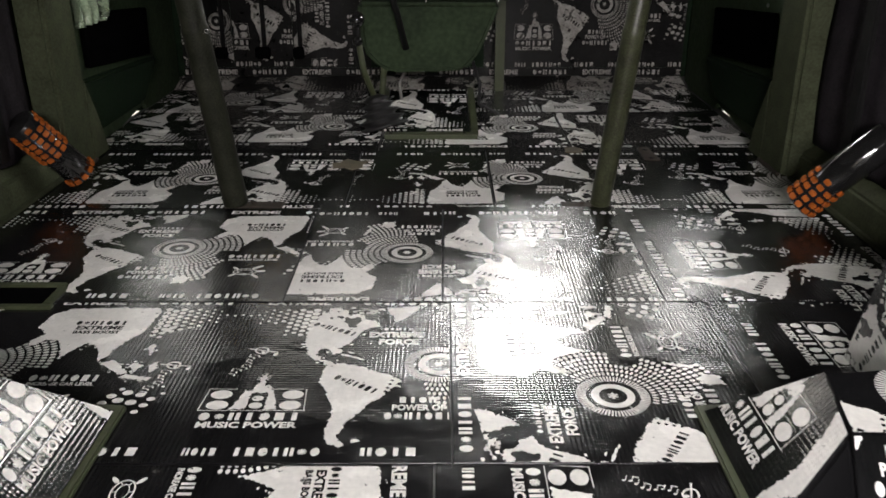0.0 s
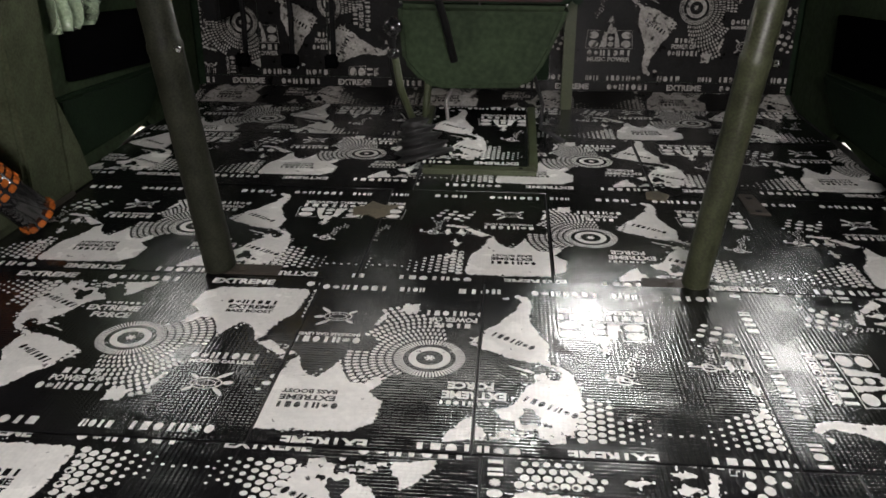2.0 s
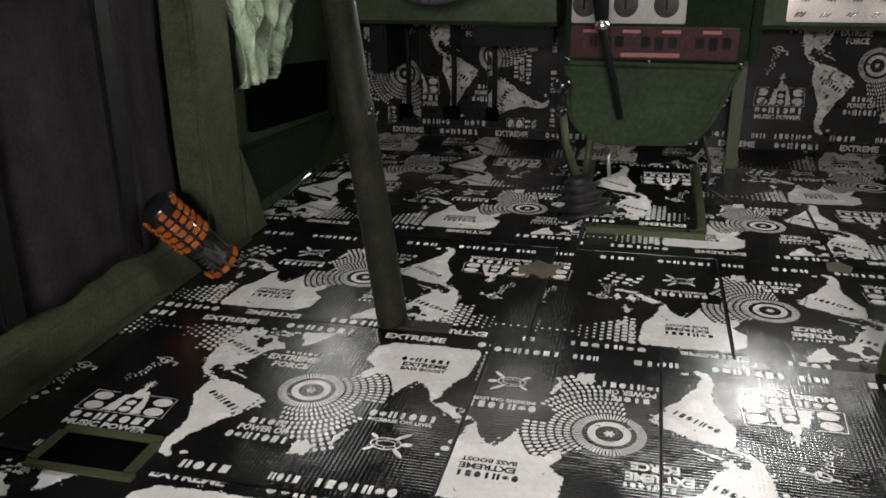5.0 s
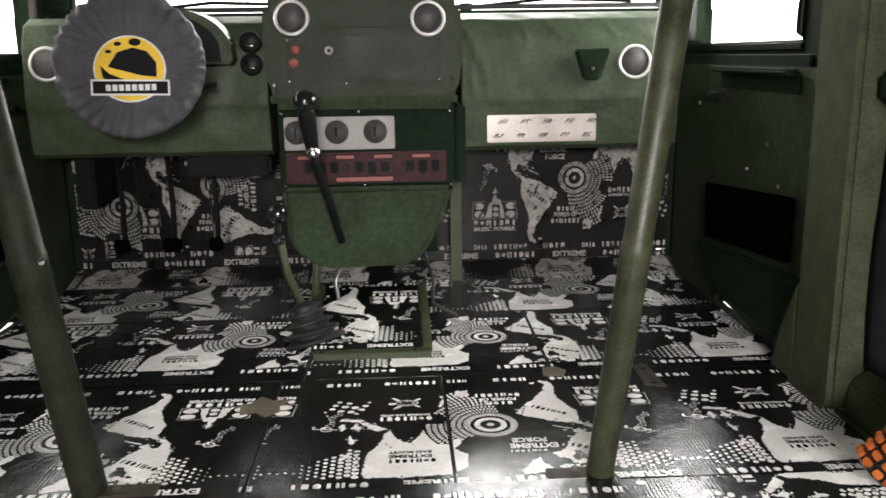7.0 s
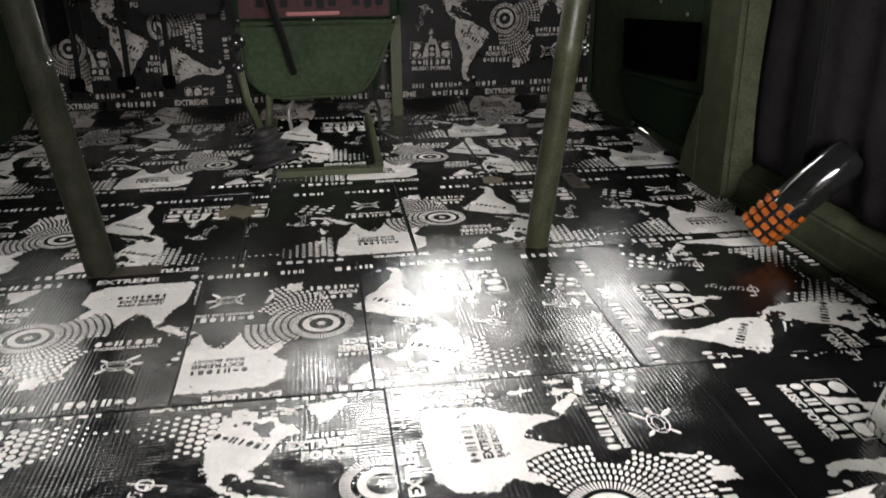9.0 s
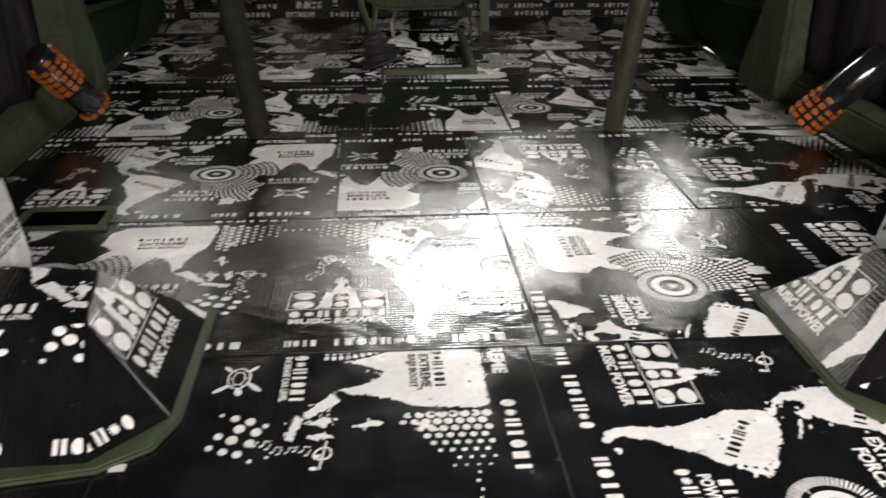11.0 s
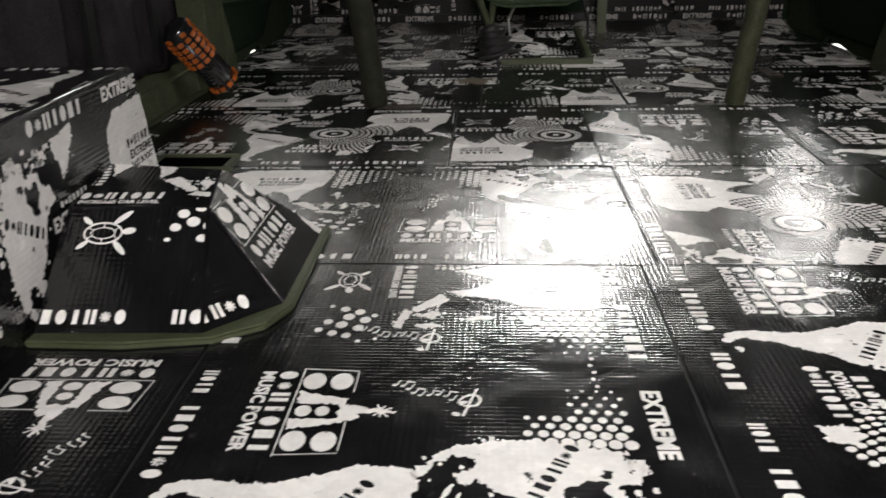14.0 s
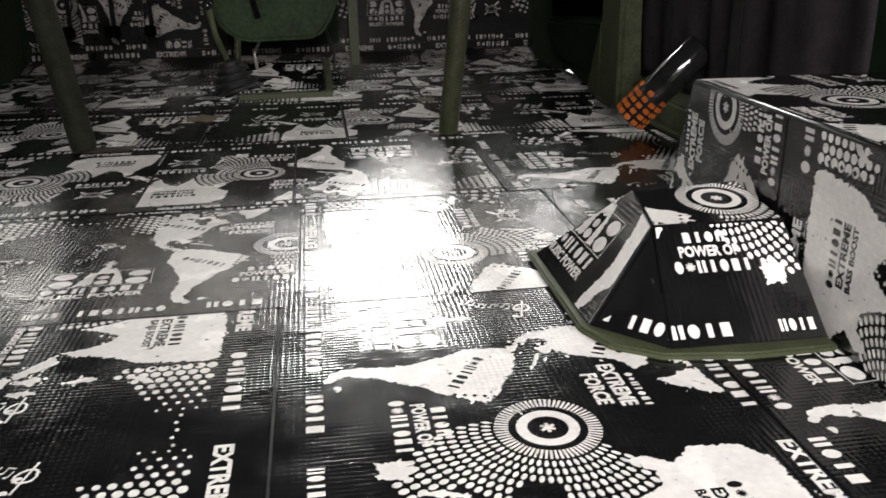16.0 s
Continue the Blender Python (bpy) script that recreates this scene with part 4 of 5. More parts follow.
def hump(label, cx, s, ways):
    """A bevelled bracket cover at the foot of the arch. cx: the arch's inner face; s: +1 when it reaches towards +x."""
    h = thing("bracket_cover", label, "bracket cover", group="bracket covers")

    def P(d, y, z):
        return (cx + s * d, y, z)
    flange = [P(0.004, 0.692, 0.0042), P(0.120, 0.690, 0.0042), P(0.225, 0.706, 0.0042), P(0.282, 0.745, 0.0042), P(0.304, 0.800, 0.0042), P(0.302, 1.090, 0.0042), P(0.004, 1.110, 0.0042)]
    part("flange", prism(flange, (0, 0, 0.010), 0.003), M_OLIVE, h, "bare olive painted steel flange")
    # corners of the raised shell: sloping front, small plateau, folded flank with a creased corner
    e, f = P(0.008, 0.712, 0.0145), P(0.212, 0.716, 0.0145)
    c = P(0.203, 0.7745, 0.064)
    a, b = P(0.008, 0.846, 0.1265), P(0.192, 0.850, 0.1265)
    a2, b2 = P(0.008, 0.985, 0.142), P(0.176, 0.965, 0.1425)
    g, k = P(0.290, 0.800, 0.0145), P(0.290, 1.070, 0.0145)
    r = P(0.008, 1.090, 0.0145)
    bm = bmesh.new()
    E, F, C, A, B, A2, B2, G, K, R_ = [bm.verts.new(Vector(v) - Vector((0, 0, 0.003))) for v in (e, f, c, a, b, a2, b2, g, k, r)]
    for fs in ((E, F, C), (E, C, B), (E, B, A), (A, B, B2), (A, B2, A2), (F, G, C), (C, G, B), (B, G, K), (B, K, B2), (A2, B2, K), (A2, K, R_), (E, A, A2, R_), (E, R_, K, G, F)):
        bm.faces.new(fs)
    bmesh.ops.recalc_face_normals(bm, faces=list(bm.faces))
    bmesh.ops.bevel(bm, geom=[q for q in bm.edges if q.verts[0].co.z > 0.03 or q.verts[1].co.z > 0.03], offset=0.004, segments=2, affect="EDGES")
    part("shell", bm, M_FOIL, h)

    def sheet(pts, way, ox, oy):
        if s < 0:
            pts = [pts[1], pts[0]] + pts[:1:-1]
        face_sheet(h, pts, way, ox, oy, 0.0006)
    for pts, way, ox, oy in zip(([e, f, c, b, a], [a, b, b2, a2], [f, g, c], [g, k, b2, b], [k, b2, a2]), *ways):
        sheet(pts, way, ox, oy)


hump("mat-covered steel bracket cover with bare olive flange", -0.782, 1, (("N", "N", "N", "N", "N"), (-0.455, -0.455, -0.10, 0.066, 0.0), (-0.004, -0.19, -0.005, -0.045, -0.1)))
hump("mat-covered steel bracket cover with bare olive flange", 0.682, -1, (("N", "N", "N", "N", "N"), (-0.225, -0.215, 0.0, 0.035, -0.1), (-0.004, -0.19, -0.005, -0.060, -0.1)))


# ---------------------------------------------------------------- posts
def post(foot, head, label, plate_to, r, paint):
    p = thing("roof_post", label, "post", group="roof posts")
    f, t = Vector(foot), Vector(head)
    L = (t - f).length
    part("tube", lathe([(0, 0), (0, r * 0.9), (0.006, r), (L * 0.30, r), (L * 0.303, r * 1.04), (L * 0.311, r * 1.04), (L * 0.314, r * 0.96), (L, r * 0.96), (L, 0)], f, t, 28), paint, p)
    part("screw", rod(f + (t - f) * 0.307 + Vector((0.026, -0.018, 0)), f + (t - f) * 0.307 + Vector((0.034, -0.024, 0)), 0.006, 10), M_CHROME, p)
    part("foot_plate", box((min(f.x - 0.03, plate_to), f.y - 0.014, 0.0036), (max(f.x + 0.03, plate_to), f.y + 0.030, 0.008), 0.002), M_RUST, p, "rusty steel foot plate")
    for dx in (-0.045, 0.045):
        if min(f.x - 0.03, plate_to) < f.x + dx < max(f.x + 0.03, plate_to):
            part("bolt", rod((f.x + dx, f.y, 0.011), (f.x + dx, f.y, 0.018), 0.008, 6), M_RUST, p)


post((0.396, 2.010, 0.010), (0.516, 1.827, 1.419), "slanting olive green steel tube post on rusty plate", 0.300, 0.0255, M_POST_OLIVE)
post((-0.522, 2.010, 0.010), (-0.697, 1.981, 1.419), "slanting worn blackish green steel tube post on rusty plate", -0.405, 0.031, M_POST)


# ---------------------------------------------------------------- dashboard
def vent(parent, c, R=0.047):
    v = part("air_vent", ring(c, (0, -1, 0.12), R, 0.0052, 32, 8), M_RING, parent, "bright metal vent ring")
    part("grille", merge(lathe([(0, 0), (0, R - 0.004), (0.01, R - 0.004)], (c[0], c[1] + 0.002, c[2]), (c[0], c[1] + 0.2, c[2]), 24),
                         *[box((c[0] - R * 0.8, c[1] + 0.0035, c[2] + dz - 0.001), (c[0] + R * 0.8, c[1] + 0.0065, c[2] + dz + 0.002), 0) for dz in (-0.024, -0.008, 0.008, 0.024)]), M_KNOB, v)


def dashboard():
    d = thing("dashboard", "dark green vinyl covered dashboard with round metal vents", "dashboard")

    def run(x0, x1, creases=()):
        prof = [(3.55, 0.470), (3.24, 0.470), (3.215, 0.485), (3.20, 0.60), (3.195, 0.625), (3.215, 0.80), (3.245, 0.862), (3.30, 0.885), (3.555, 0.895)]
        bm = bmesh.new()
        n = 120
        fine = [prof[0], prof[1], prof[2]]
        for (ya, za), (yb, zb) in zip(prof[2:7], prof[3:8]):
            fine += [(ya + (yb - ya) * q / 6, za + (zb - za) * q / 6) for q in range(1, 7)]
        prof = fine + [prof[8]]
        rows = []
        for k in range(n + 1):
            x = x0 + (x1 - x0) * k / n
            row = []
            for j, (y, z) in enumerate(prof):
                w = 0.008 * noise.noise((x * 9 + z * 6, y * 5, z * 7 - x * 4)) if 3 < j < len(prof) - 2 else 0
                for cx, cz, slope, reach, depth in creases:
                    along = (z - cz) / reach
                    if abs(along) < 1 and j > 3:
                        off = x - cx - (cz - z) * slope - 0.008 * math.sin(along * 4 + cx * 30)
                        w -= depth * (1 - along * along) * math.exp(-(off / 0.009) ** 2)
                row.append(bm.verts.new((x, y + w, z + w * 0.4)))
            rows.append(row)
        for k in range(n):
            for j in range(len(prof)):
                f = bm.faces.new((rows[k][j], rows[k + 1][j], rows[k + 1][(j + 1) % len(prof)], rows[k][(j + 1) % len(prof)]))
                f.smooth = 2 < j < len(prof) - 1
        bm.faces.new(rows[0])
        bm.faces.new(rows[-1][::-1])
        bmesh.ops.recalc_face_normals(bm, faces=list(bm.faces))
        return bm
    part("dash_body", run(0.235, 0.905, ((0.268, 0.80, 0.55, 0.07, 0.011), (0.290, 0.745, 0.42, 0.085, 0.012), (0.262, 0.70, 0.35, 0.06, 0.008), (0.43, 0.82, 0.8, 0.05, 0.007), (0.52, 0.83, 0.7, 0.045, 0.006), (0.70, 0.82, 0.5, 0.04, 0.005))), M_VINYL, d)
    part("dash_body", run(-1.06, -0.345), M_VINYL, d)
    vent(d, (0.763, 3.196, 0.733))
    vent(d, (-0.985, 3.196, 0.752))
    part("pocket", prism([(0.578, 3.203, 0.772), (0.686, 3.203, 0.774), (0.655, 3.203, 0.680), (0.606, 3.203, 0.680)], (0, -0.022, 0), 0.006, 2), M_GREEN, d, "small tapered pocket flap")
    part("screw", rod((0.632, 3.182, 0.715), (0.632, 3.178, 0.715), 0.006, 10), M_STEEL, d)
    plate = part("tread_plate", box((0.312, 3.190, 0.497), (0.648, 3.197, 0.580), 0.006), M_TREAD, d, "aluminium chequer plate strip")
    for r in range(2):
        for c in range(5):
            for k in range(3):
                x, z = 0.338 + c * 0.068 + r * 0.014, 0.518 + r * 0.042
                part("stud", rod((x + k * 0.009 - 0.006, 3.189, z - 0.007), (x + k * 0.009 + 0.006, 3.189, z + 0.007), 0.0024, 6), M_CHROME, plate)
    # instrument hood behind the wheel with two small gauges beside it
    hood = []
    for k in range(13):
        t = math.pi * k / 12
        hood.append((-0.655 + 0.225 * math.cos(t), 3.13, 0.745 + 0.165 * max(0, math.sin(t)) ** 0.7))
    part("instrument_hood", prism(hood, (0, 0.16, 0), 0.008, 2), M_VINYL, d)
    part("instrument_face", prism([(-0.655 + (p[0] + 0.655) * 0.86, 3.127, 0.752 + (p[2] - 0.745) * 0.84) for p in hood], (0, -0.004, 0), 0), M_BLACK, d)
    for z in (0.806, 0.742):
        g = part("gauge", ring((-0.388, 3.19, z), (0, -1, 0), 0.028, 0.005, 24, 8), M_BLACK, d)
        part("dial", lathe([(0, 0), (0, 0.026), (0.006, 0.026), (0.006, 0)], (-0.388, 3.188, z), (-0.388, 3.3, z), 20), M_RUBBER, g)
        part("reflector", rod((-0.400, 3.183, z - 0.008), (-0.376, 3.183, z - 0.010), 0.003, 8), M_CHROME, g)
    # knee panel below the wheel with loose wiring brackets
    part("knee_panel", box((-0.62, 3.26, 0.40), (-0.36, 3.40, 0.468), 0.01), M_BLACK, d)
    part("brace", box((-0.98, 3.30, 0.30), (-0.92, 3.55, 0.468), 0.008), M_BLACK, d)


dashboard()


def console():
    c = thing("centre_console", "dark green vinyl centre console with vents and switches", "console")
    part("housing", prism([(-0.300, 3.02, 0.628), (0.195, 3.02, 0.620), (0.215, 3.02, 0.66), (0.228, 3.02, 0.78), (0.222, 3.02, 0.90), (0.185, 3.02, 0.945), (-0.285, 3.02, 0.95), (-0.325, 3.02, 0.905), (-0.330, 3.02, 0.78), (-0.318, 3.02, 0.67)],
                         (0, 0.40, 0), 0.024, 4), M_CONSOLE, c)
    part("fascia", box((-0.262, 3.010, 0.690), (0.165, 3.019, 0.815), 0.006), M_SCUFF, c)
    part("shelf_lip", box((-0.215, 3.008, 0.838), (0.095, 3.019, 0.846), 0.003), M_CONSOLE, c)
    part("flap", box((-0.135, 3.003, 0.700), (0.150, 3.0105, 0.800), 0.006), M_SCUFF, c)
    for x, z in ((-0.255, 0.697), (0.158, 0.697), (-0.255, 0.808), (0.158, 0.808), (-0.10, 0.690), (0.20, 0.70), (-0.30, 0.685)):
        part("screw", rod((x, 3.012, z), (x, 3.004, z), 0.0045, 10), M_CHROME, c)
    part("lower_roll", prism([(-0.312, 3.01, 0.618), (0.208, 3.01, 0.612), (0.214, 3.01, 0.668), (-0.318, 3.01, 0.674)], (0, 0.04, 0), 0.018, 4), M_DOOR, c)
    vent(c, (-0.242, 3.006, 0.866), 0.044)
    vent(c, (0.130, 3.006, 0.860), 0.044)
    for x, z in ((-0.235, 0.781), (-0.241, 0.745)):
        part("warning_lamp", rod((x, 3.010, z), (x, 3.000, z), 0.012, 16), M_REDTXT, c, "small red round lamp")
    part("socket", ring((-0.144, 3.006, 0.777), (0, -1, 0), 0.009, 0.004, 16, 6), M_STEEL, c)
    part("middle_panel", box((-0.302, 3.06, 0.395), (0.205, 3.36, 0.625), 0.006), M_GREEN, c)
    sp = part("switch_panel", box((-0.285, 3.048, 0.500), (0.030, 3.059, 0.594), 0.003), M_SILVER, c, "brushed silver switch panel")
    for x in (-0.249, -0.135, -0.025):
        kn = part("rotary_knob", lathe([(0, 0), (0, 0.016), (0.018, 0.019), (0.020, 0.034), (0.024, 0.034)], (x, 3.022, 0.551), (x, 3.1, 0.551), 20), M_KNOB, sp)
        part("collar", ring((x, 3.046, 0.551), (0, -1, 0), 0.030, 0.004, 24, 6), M_STEEL, kn)
        part("pointer", box((x - 0.003, 3.016, 0.540), (x + 0.003, 3.022, 0.566), 0.001), M_BLACK, kn)
    rp = part("fuse_panel", box((-0.285, 3.052, 0.402), (0.178, 3.059, 0.492), 0.003), M_RED, c, "dull red fuse and button panel")
    for k in range(12):
        x = -0.268 + k * 0.0365
        part("button", box((x, 3.044, 0.428 + 0.006 * (k % 2)), (x + 0.024, 3.053, 0.466), 0.003), M_BLACK if k % 4 else M_RED, rp)
    part("strip", box((-0.142, 3.044, 0.408), (0.022, 3.053, 0.419), 0.002), M_REDTXT, rp, "bright red strip")
    for k in range(4):
        part("mark", box((-0.250 + k * 0.110, 3.046, 0.474), (-0.200 + k * 0.110, 3.053, 0.482), 0.001), M_REDTXT, rp)
    for x, z in ((-0.290, 0.605), (-0.07, 0.608), (0.190, 0.605), (-0.29, 0.398), (0.19, 0.394), (-0.06, 0.394)):
        part("screw", rod((x, 3.060, z), (x, 3.052, z), 0.005, 10), M_CHROME, c)
    part("lower_cover", prism([(-0.302, 3.045, 0.392), (-0.288, 3.045, 0.225), (-0.232, 3.045, 0.165), (-0.185, 3.045, 0.145), (0.075, 3.045, 0.152), (0.118, 3.045, 0.195), (0.150, 3.045, 0.26), (0.203, 3.045, 0.390)], (0, 0.26, 0), 0.016, 3), M_DOOR, c)
    part("side_trim", box((0.208, 3.06, 0.395), (0.236, 3.35, 0.62), 0.006), M_GREEN, c)
    part("bracket", box((0.208, 3.40, 0.002), (0.246, 3.43, 0.47), 0.004), M_OLIVE, c, "olive steel upright strut")
    part("bracket", tube_along([(-0.215, 3.10, 0.16), (-0.225, 3.11, 0.06), (-0.23, 3.12, 0.006)], 0.012), M_OLIVE, c)
    part("cable", tube_along([(0.10, 3.10, 0.20), (0.135, 3.08, 0.10), (0.13, 3.02, 0.04), (0.20, 2.98, 0.012)], 0.006), M_RUBBER, c)
    part("cable", tube_along([(-0.13, 3.10, 0.16), (-0.16, 3.09, 0.10), (-0.15, 3.06, 0.03)], 0.006), M_STEEL, c)


console()


def gear_lever():
    g = thing("gear_lever", "tall black gear lever with round knob", "lever")
    part("rod", tube_along([(-0.130, 3.00, 0.24), (-0.155, 2.95, 0.36), (-0.185, 2.90, 0.48), (-0.200, 2.87, 0.60)], 0.011), M_BLACK, g)
    part("shaft", lathe([(0, 0.012), (0.01, 0.018), (0.10, 0.024), (0.125, 0.018), (0.135, 0)], (-0.190, 2.892, 0.515), (-0.200, 2.87, 0.62), 18), M_BLACK, g)
    part("sleeve", lathe([(0, 0.010), (0.004, 0.021), (0.016, 0.023), (0.022, 0.016), (0.055, 0.014), (0.060, 0.010)], (-0.188, 2.893, 0.50), (-0.200, 2.87, 0.60), 18), M_CHROME, g, "chrome sleeve")
    part("knob", lathe([(0, 0), (0, 0.014), (0.010, 0.024), (0.024, 0.032), (0.040, 0.031), (0.054, 0.018), (0.060, 0)], (-0.200, 2.87, 0.62), (-0.203, 2.865, 0.72), 22), M_GLOSS, g, "glossy black round knob")
    part("cap", ring((-0.202, 2.867, 0.664), (0, -0.1, 1), 0.021, 0.004, 20, 6), M_CHROME, g)


gear_lever()


def transfer_levers():
    t = thing("transfer_levers", "pair of short steel levers rising from a rubber boot", "levers")
    part("boot", lathe([(0, 0), (0, 0.088), (0.010, 0.088), (0.016, 0.062), (0.020, 0.060), (0.030, 0.078), (0.034, 0.078), (0.042, 0.052), (0.046, 0.050), (0.055, 0.067), (0.059, 0.067), (0.067, 0.042), (0.071, 0.041), (0.080, 0.056), (0.084, 0.055), (0.092, 0.032), (0.10, 0.043), (0.104, 0.042), (0.115, 0.020), (0.12, 0)], (-0.200, 2.80, 0.004), (-0.235, 2.83, 0.13), 26), M_RUBBER, t, "ribbed black rubber boot")
    part("lever_rod", tube_along([(-0.225, 2.825, 0.09), (-0.262, 2.80, 0.20), (-0.276, 2.79, 0.30)], 0.010), M_OLIVE, t)
    part("lever_rod", tube_along([(-0.235, 2.83, 0.09), (-0.285, 2.81, 0.25), (-0.280, 2.79, 0.34)], 0.009), M_BLACK, t)
    for z, r in ((0.367, 0.026), (0.297, 0.018)):
        part("knob", lathe([(0, 0), (0.004, r * 0.6), (r * 0.6, r * 0.95), (r, r), (r * 1.5, r * 0.85), (r * 1.95, r * 0.3), (r * 2, 0)], (-0.278, 2.79, z - r), (-0.278, 2.79, z + 1), 18), M_GLOSS, t, "glossy black ball knob")


transfer_levers()


def tunnel_hatch():
    h = thing("floor_hatch", "printed mat panel inside an olive steel hatch frame", "hatch")
    z = 0.018
    part("frame_front", box((-0.190, 2.655, 0.0045), (0.112, 2.690, 0.022), 0.003), M_OLIVE, h)
    slope = pose(0, 2.692, 0.010, 4, 0, 0) @ pose(0, -2.692, 0)
    part("frame_side", box((0.092, 2.692, -0.004), (0.116, 3.20, 0.016), 0.003, 2, slope), M_OLIVE, h)
    part("frame_side", box((-0.222, 2.92, -0.004), (-0.202, 3.20, 0.016), 0.003, 2, slope), M_OLIVE, h)
    part("tray", box((-0.200, 2.694, -0.004), (0.090, 3.20, 0.006), 0, 1, slope), M_BARE, h)
    part("support", box((-0.18, 3.10, 0.0045), (0.08, 3.14, 0.030), 0.002), M_BLACK, h)
    mat_sheet(h, rect(-0.198, 2.696, 0.088, 3.20), "S", 0.075, 3.215, slope @ pose(0, 0, 0.0065))
    for x in (-0.17, 0.07):
        part("screw", rod((x, 2.672, 0.0215), (x, 2.672, 0.0235), 0.006, 10), M_BLACK, h)


tunnel_hatch()


# ---------------------------------------------------------------- steering wheel in its cloth cover
def steering_wheel():
    c = Vector((-0.662, 2.93, 0.748))
    nrm = Vector((0.10, -0.97, 0.20)).normalized()
    right = Vector((1, 0.1, 0)).normalized()
    right = (right - nrm * right.dot(nrm)).normalized()
    up = nrm.cross(right) * (1 if nrm.cross(right).z > 0 else -1)
    w = thing("steering_wheel", "steering wheel in a gathered dark grey cloth cover", "steering wheel")

    def at(a, b, d=0.0):
        return c + right * a + up * b + nrm * d
    # puckered cover: dished middle, fat pleated rim
    bm = bmesh.new()
    n = 180
    prof = [(0.0, 0.0), (0.06, 0.001), (0.11, 0.003), (0.140, 0.004), (0.153, 0.012), (0.168, 0.023), (0.182, 0.024), (0.192, 0.014), (0.194, -0.004), (0.186, -0.020), (0.165, -0.026)]
    rings = []
    for j, (r, d) in enumerate(prof):
        if r == 0:
            rings.append([bm.verts.new(at(0, 0, 0))])
            continue
        row = []
        for k in range(n):
            t = 2 * math.pi * k / n
            pull = 0.6 + 1.1 * abs(noise.noise((math.cos(t) * 2.3, math.sin(t) * 2.3, 4.1)))
            pleat = 0.0085 * pull * math.sin(t * 31 + 3.4 * math.sin(t * 3) + 1.5 * math.sin(t * 7)) * (1 if j > 3 else 0.45 if j == 3 else 0.12 if j == 2 else 0)
            fold = 0.010 * noise.noise((math.cos(t) * r * 16, math.sin(t) * r * 16, 1.7)) * (1 if 0 < j <= 3 else 0)
            row.append(bm.verts.new(at((r + pleat * 0.3) * math.cos(t), (r + pleat * 0.3) * math.sin(t), d + pleat + fold)))
        rings.append(row)
    for lo, hi in zip(rings, rings[1:]):
        for k in range(n):
            q = (k + 1) % n
            f = bm.faces.new((lo[0], hi[k], hi[q]) if len(lo) == 1 else (lo[k], hi[k], hi[q], lo[q]))
            f.smooth = True
    bmesh.ops.recalc_face_normals(bm, faces=list(bm.faces))
    part("cover", bm, M_CLOTH, w)

    def flat(points, d0, d1):
        bm = bmesh.new()
        lo = [bm.verts.new(at(a, b, d0)) for a, b in points]
        hi = [bm.verts.new(at(a, b, d1)) for a, b in points]
        m = len(points)
        bm.faces.new(hi)
        bm.faces.new(lo[::-1])
        for k in range(m):
            bm.faces.new((lo[k], lo[(k + 1) % m], hi[(k + 1) % m], hi[k]))
        bmesh.ops.recalc_face_normals(bm, faces=list(bm.faces))
        return bm

    def disc(cx, cy, rx, ry, n=32, a0=0.0, a1=2 * math.pi):
        return [(cx + rx * math.cos(a0 + (a1 - a0) * k / n), cy + ry * math.sin(a0 + (a1 - a0) * k / n)) for k in range(n)]
    by = -0.012
    badge = part("badge", flat(disc(0, by, 0.092, 0.088), 0.002, 0.008), M_WHITE, w, "round yellow emblem with a black helmet-like shape")
    part("field", flat(disc(0, by, 0.088, 0.084), 0.008, 0.0086), M_YELLOW, badge)
    part("dark_shape", flat([(-0.055, by + 0.006), (-0.030, by + 0.044), (0.010, by + 0.056), (0.045, by + 0.046), (0.068, by + 0.016), (0.068, by - 0.022), (0.030, by - 0.018), (-0.020, by - 0.004)], 0.0086, 0.0092), M_BLACK, badge)
    part("dark_shape", flat([(-0.074, by + 0.010), (-0.052, by - 0.012), (-0.005, by - 0.032), (-0.030, by - 0.034), (-0.068, by - 0.024)], 0.0086, 0.0092), M_BLACK, badge)
    for x, y, r in ((-0.028, 0.066, 0.006), (0.016, 0.070, 0.010), (-0.052, 0.046, 0.005)):
        part("dark_shape", flat(disc(x, by + y, r * 1.6, r, 12), 0.0086, 0.0092), M_BLACK, badge)
    part("band_edge", flat([(-0.100, by - 0.068), (0.100, by - 0.072), (0.100, by - 0.030), (-0.100, by - 0.026)], 0.0086, 0.0094), M_WHITE, badge)
    part("band", flat([(-0.095, by - 0.063), (0.095, by - 0.067), (0.095, by - 0.035), (-0.095, by - 0.031)], 0.0094, 0.0100), M_BLACK, badge)
    for k in range(8):
        x = -0.062 + k * 0.0165
        part("bar", flat([(x, by - 0.057), (x + 0.012, by - 0.0575), (x + 0.012, by - 0.0415), (x, by - 0.041)], 0.0100, 0.0106), M_WHITE, badge)
    part("column", rod(at(0, 0, -0.01), at(0, -0.05, -0.30), 0.034, 20), M_BLACK, w)
    part("hub", lathe([(0, 0.03), (0.02, 0.07), (0.06, 0.06), (0.08, 0.034)], at(0, 0, -0.10), at(0, 0, -0.30), 20), M_BLACK, w)
    part("stalk", tube_along([at(0.02, -0.02, -0.10), at(0.13, -0.05, -0.11), at(0.21, -0.04, -0.09)], 0.007), M_BLACK, w)


steering_wheel()


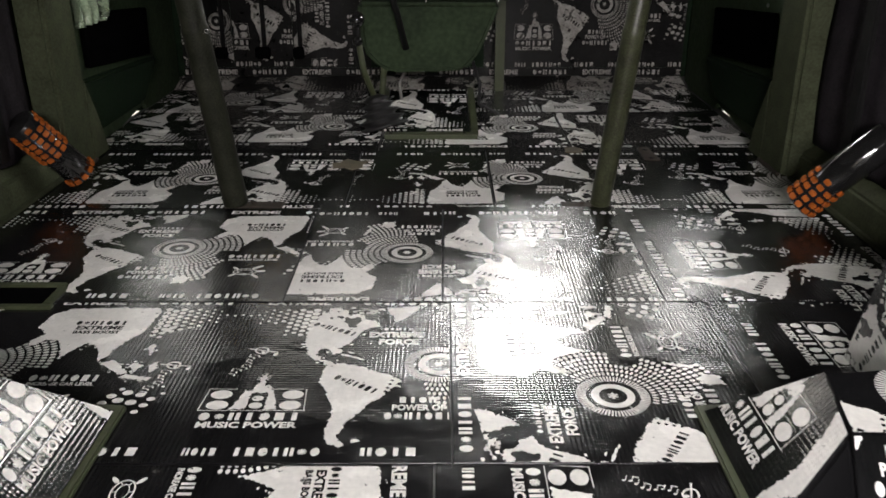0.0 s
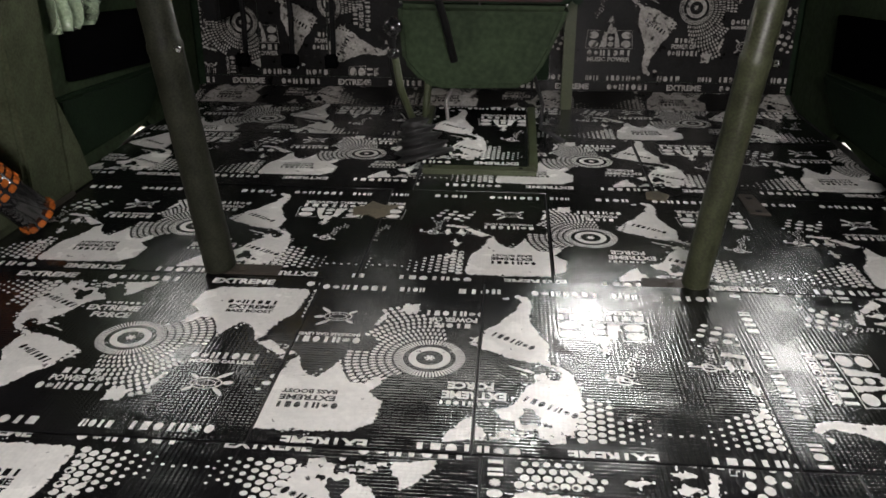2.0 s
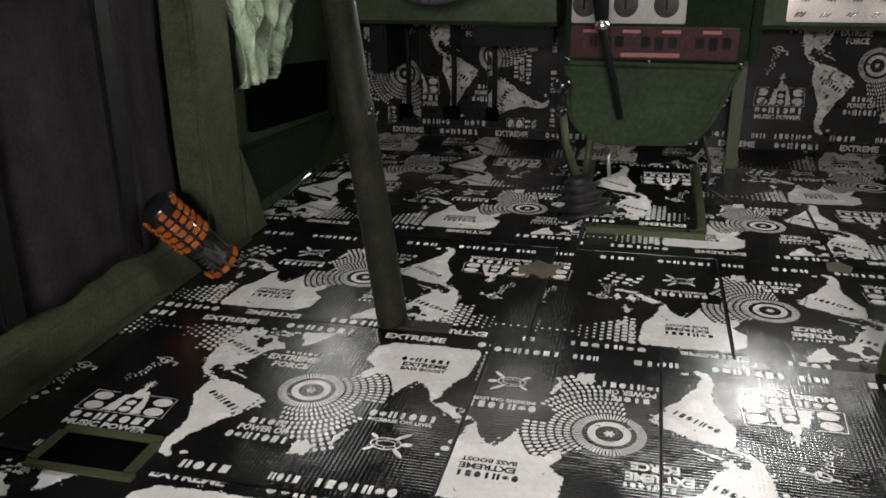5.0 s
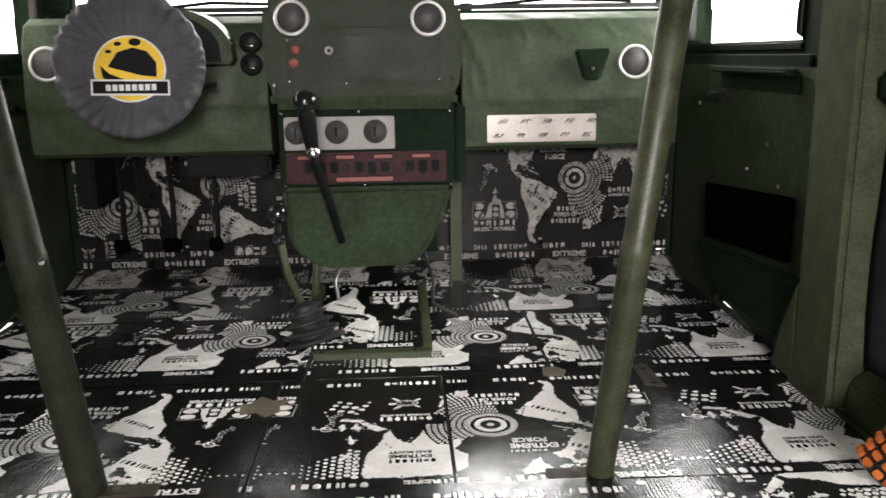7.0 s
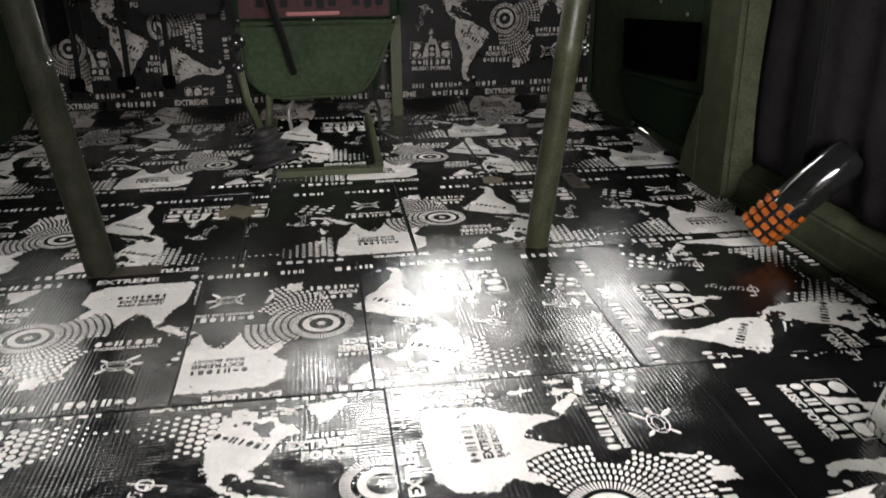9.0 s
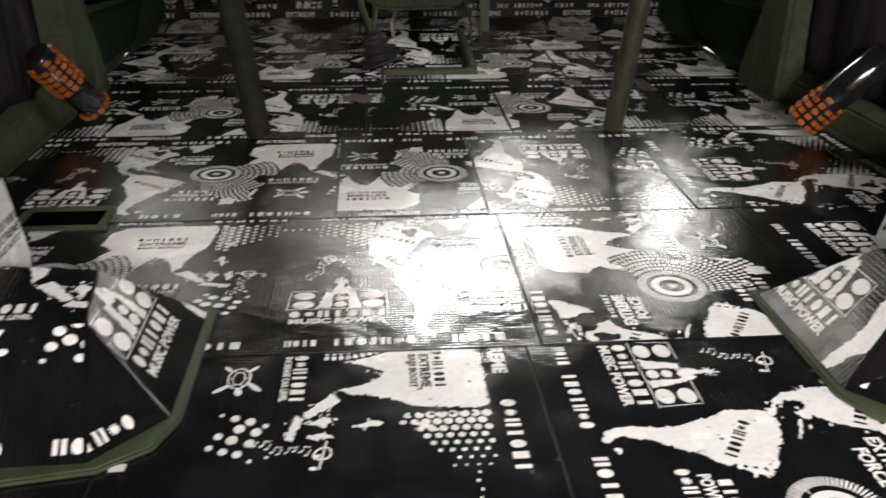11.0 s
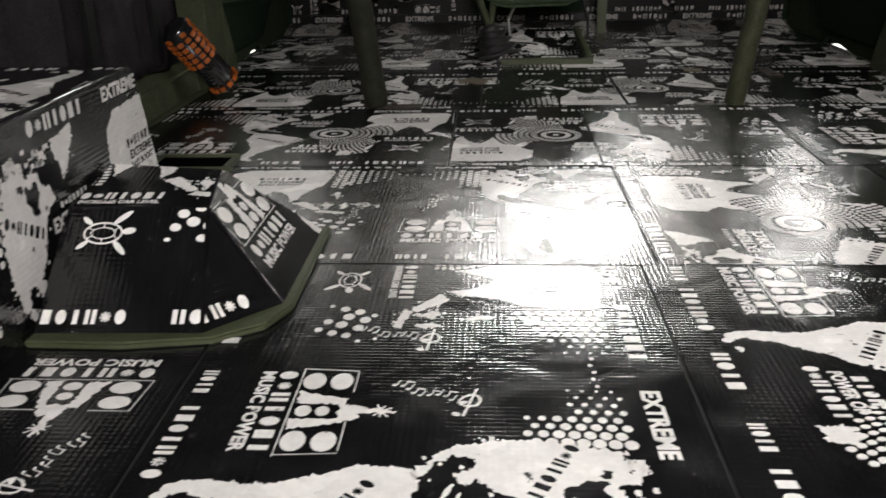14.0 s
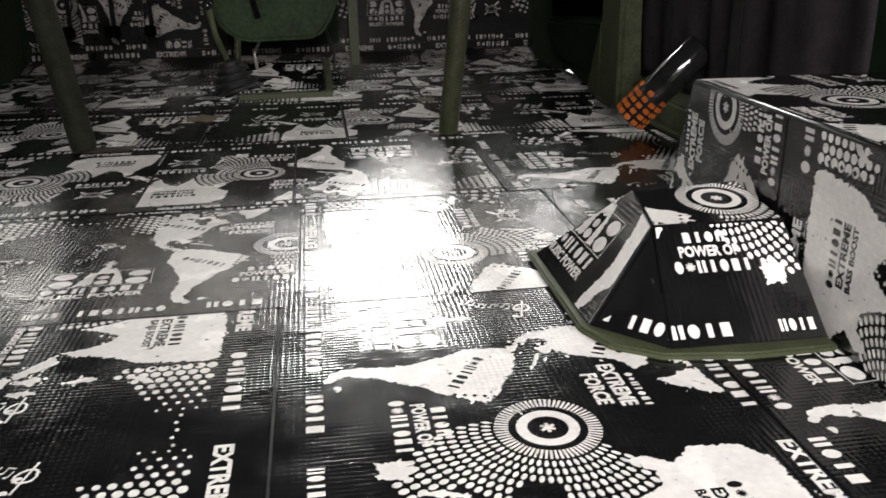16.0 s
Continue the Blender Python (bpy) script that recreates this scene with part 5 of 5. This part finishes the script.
def pedals():
    for name, x, w, label in (("clutch_pedal", -0.86, 0.05, "black steel clutch pedal hanging under the dashboard"), ("brake_pedal", -0.70, 0.06, "black steel brake pedal hanging under the dashboard"), ("accelerator_pedal", -0.56, 0.045, "narrow black accelerator pedal on the toe board")):
        p = thing(name, label, "pedal", group="pedals")
        part("arm", tube_along([(x, 3.34, 0.47), (x, 3.36, 0.30), (x + 0.005, 3.33, 0.19)], 0.009), M_BLACK, p)
        # pads are coloured black, as if they stood in deep shade
        part("pad", box((x - w / 2, 3.308, 0.150), (x + w / 2, 3.324, 0.196), 0.006), M_UNLIT_BLACK, p)


pedals()


# ---------------------------------------------------------------- amber-celled tubes and small litter
def amber_tube(p0, p1, R, rows, label):
    t = thing("reflector_tube", label, "tube", group="reflector tubes")
    a, b = Vector(p0), Vector(p1)
    L = (b - a).length
    axis = (b - a).normalized()
    side = axis.orthogonal().normalized()
    other = axis.cross(side)
    part("sleeve", lathe([(0, 0), (0, R * 0.82), (0.006, R), (L * 0.5, R * 1.01), (L - 0.006, R), (L, R * 0.85), (L, 0)], a, b, 32), M_GLOSS, t)
    n = 11
    for k in range(n):
        ang = 2 * math.pi * k / n
        out = side * math.cos(ang) + other * math.sin(ang)
        tan = axis.cross(out)
        for along in rows[:len(rows) - k % 2]:
            m = Matrix((tan, axis, out)).transposed().to_4x4()
            m.translation = a + axis * along + out * R * 0.99
            part("lens_cell", box((-R * 0.20, -0.0064, -0.002), (R * 0.20, 0.0064, 0.0055), 0.0018, 2, m), M_AMBER, t)


amber_tube((0.852, 1.912, 0.045), (1.012, 1.845, 0.235), 0.041, (0.012, 0.032, 0.052, 0.072, 0.092), "glossy black tube with rows of amber cells leaning against rail")
amber_tube((-0.962, 2.155, 0.045), (-1.056, 2.050, 0.212), 0.041, (0.012, 0.106, 0.125, 0.144, 0.163, 0.182, 0.201), "glossy black tube with amber cells leaning on the rail")


def scrap(name, pts, h, mat, label, category):
    bm = prism([(x, y, 0.0042) for x, y in pts], (0, 0, h), 0)
    tagged(link_bm(name, bm, mat), label, category)


scrap("paper_scrap", [(-0.318, 2.335), (-0.285, 2.345), (-0.262, 2.320), (-0.232, 2.345), (-0.236, 2.375), (-0.215, 2.41), (-0.255, 2.405), (-0.285, 2.43), (-0.300, 2.395), (-0.325, 2.385)], 0.003, M_KRAFT, "torn brown paper scrap lying on the mats", "scrap")
scrap("paper_scrap", [(0.375, 2.50), (0.42, 2.49), (0.435, 2.53), (0.41, 2.56), (0.38, 2.55)], 0.004, M_KRAFT, "small brown scrap lying on the mats", "scrap")
bracket = thing("seat_bracket", "flat drilled steel bracket lying on the mats", "bracket")
part("plate", prism([(0.600, 2.42, 0.0042), (0.648, 2.41, 0.0042), (0.640, 2.55, 0.0042), (0.604, 2.55, 0.0042)], (0, 0, 0.005), 0.0015), M_RUST, bracket)
for y in (2.43, 2.52):
    part("hole", rod((0.623, y, 0.0088), (0.623, y, 0.0100), 0.008, 12), M_BLACK, bracket)
slot = thing("floor_slot", "rectangular floor slot, its dark depth a flat black fill", "slot")
# a raised black fill stands for the slot's dark depth
part("recess", box((-0.912, 1.446, 0.0036), (-0.768, 1.522, 0.0075), 0.001), M_UNLIT_BLACK, slot)
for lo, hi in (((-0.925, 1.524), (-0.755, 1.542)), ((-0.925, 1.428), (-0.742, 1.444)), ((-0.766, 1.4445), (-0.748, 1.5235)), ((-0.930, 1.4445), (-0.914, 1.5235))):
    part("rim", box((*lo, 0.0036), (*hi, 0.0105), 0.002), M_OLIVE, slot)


def rebase():
    """Moves each thing's Empty to its base without moving its parts."""
    bpy.context.view_layer.update()
    for ob in list(scene.objects):
        if ob.type == "EMPTY" and ob.parent is None and ob.children:
            pts = [o.matrix_world @ Vector(q) for o in ob.children_recursive if o.type == "MESH" for q in o.bound_box]
            lo = Vector([min(p[i] for p in pts) for i in range(3)])
            hi = Vector([max(p[i] for p in pts) for i in range(3)])
            base = Vector(((lo.x + hi.x) / 2, (lo.y + hi.y) / 2, lo.z))
            ob.location = base
            for ch in ob.children:
                ch.matrix_parent_inverse = Matrix.Translation(-base)


rebase()
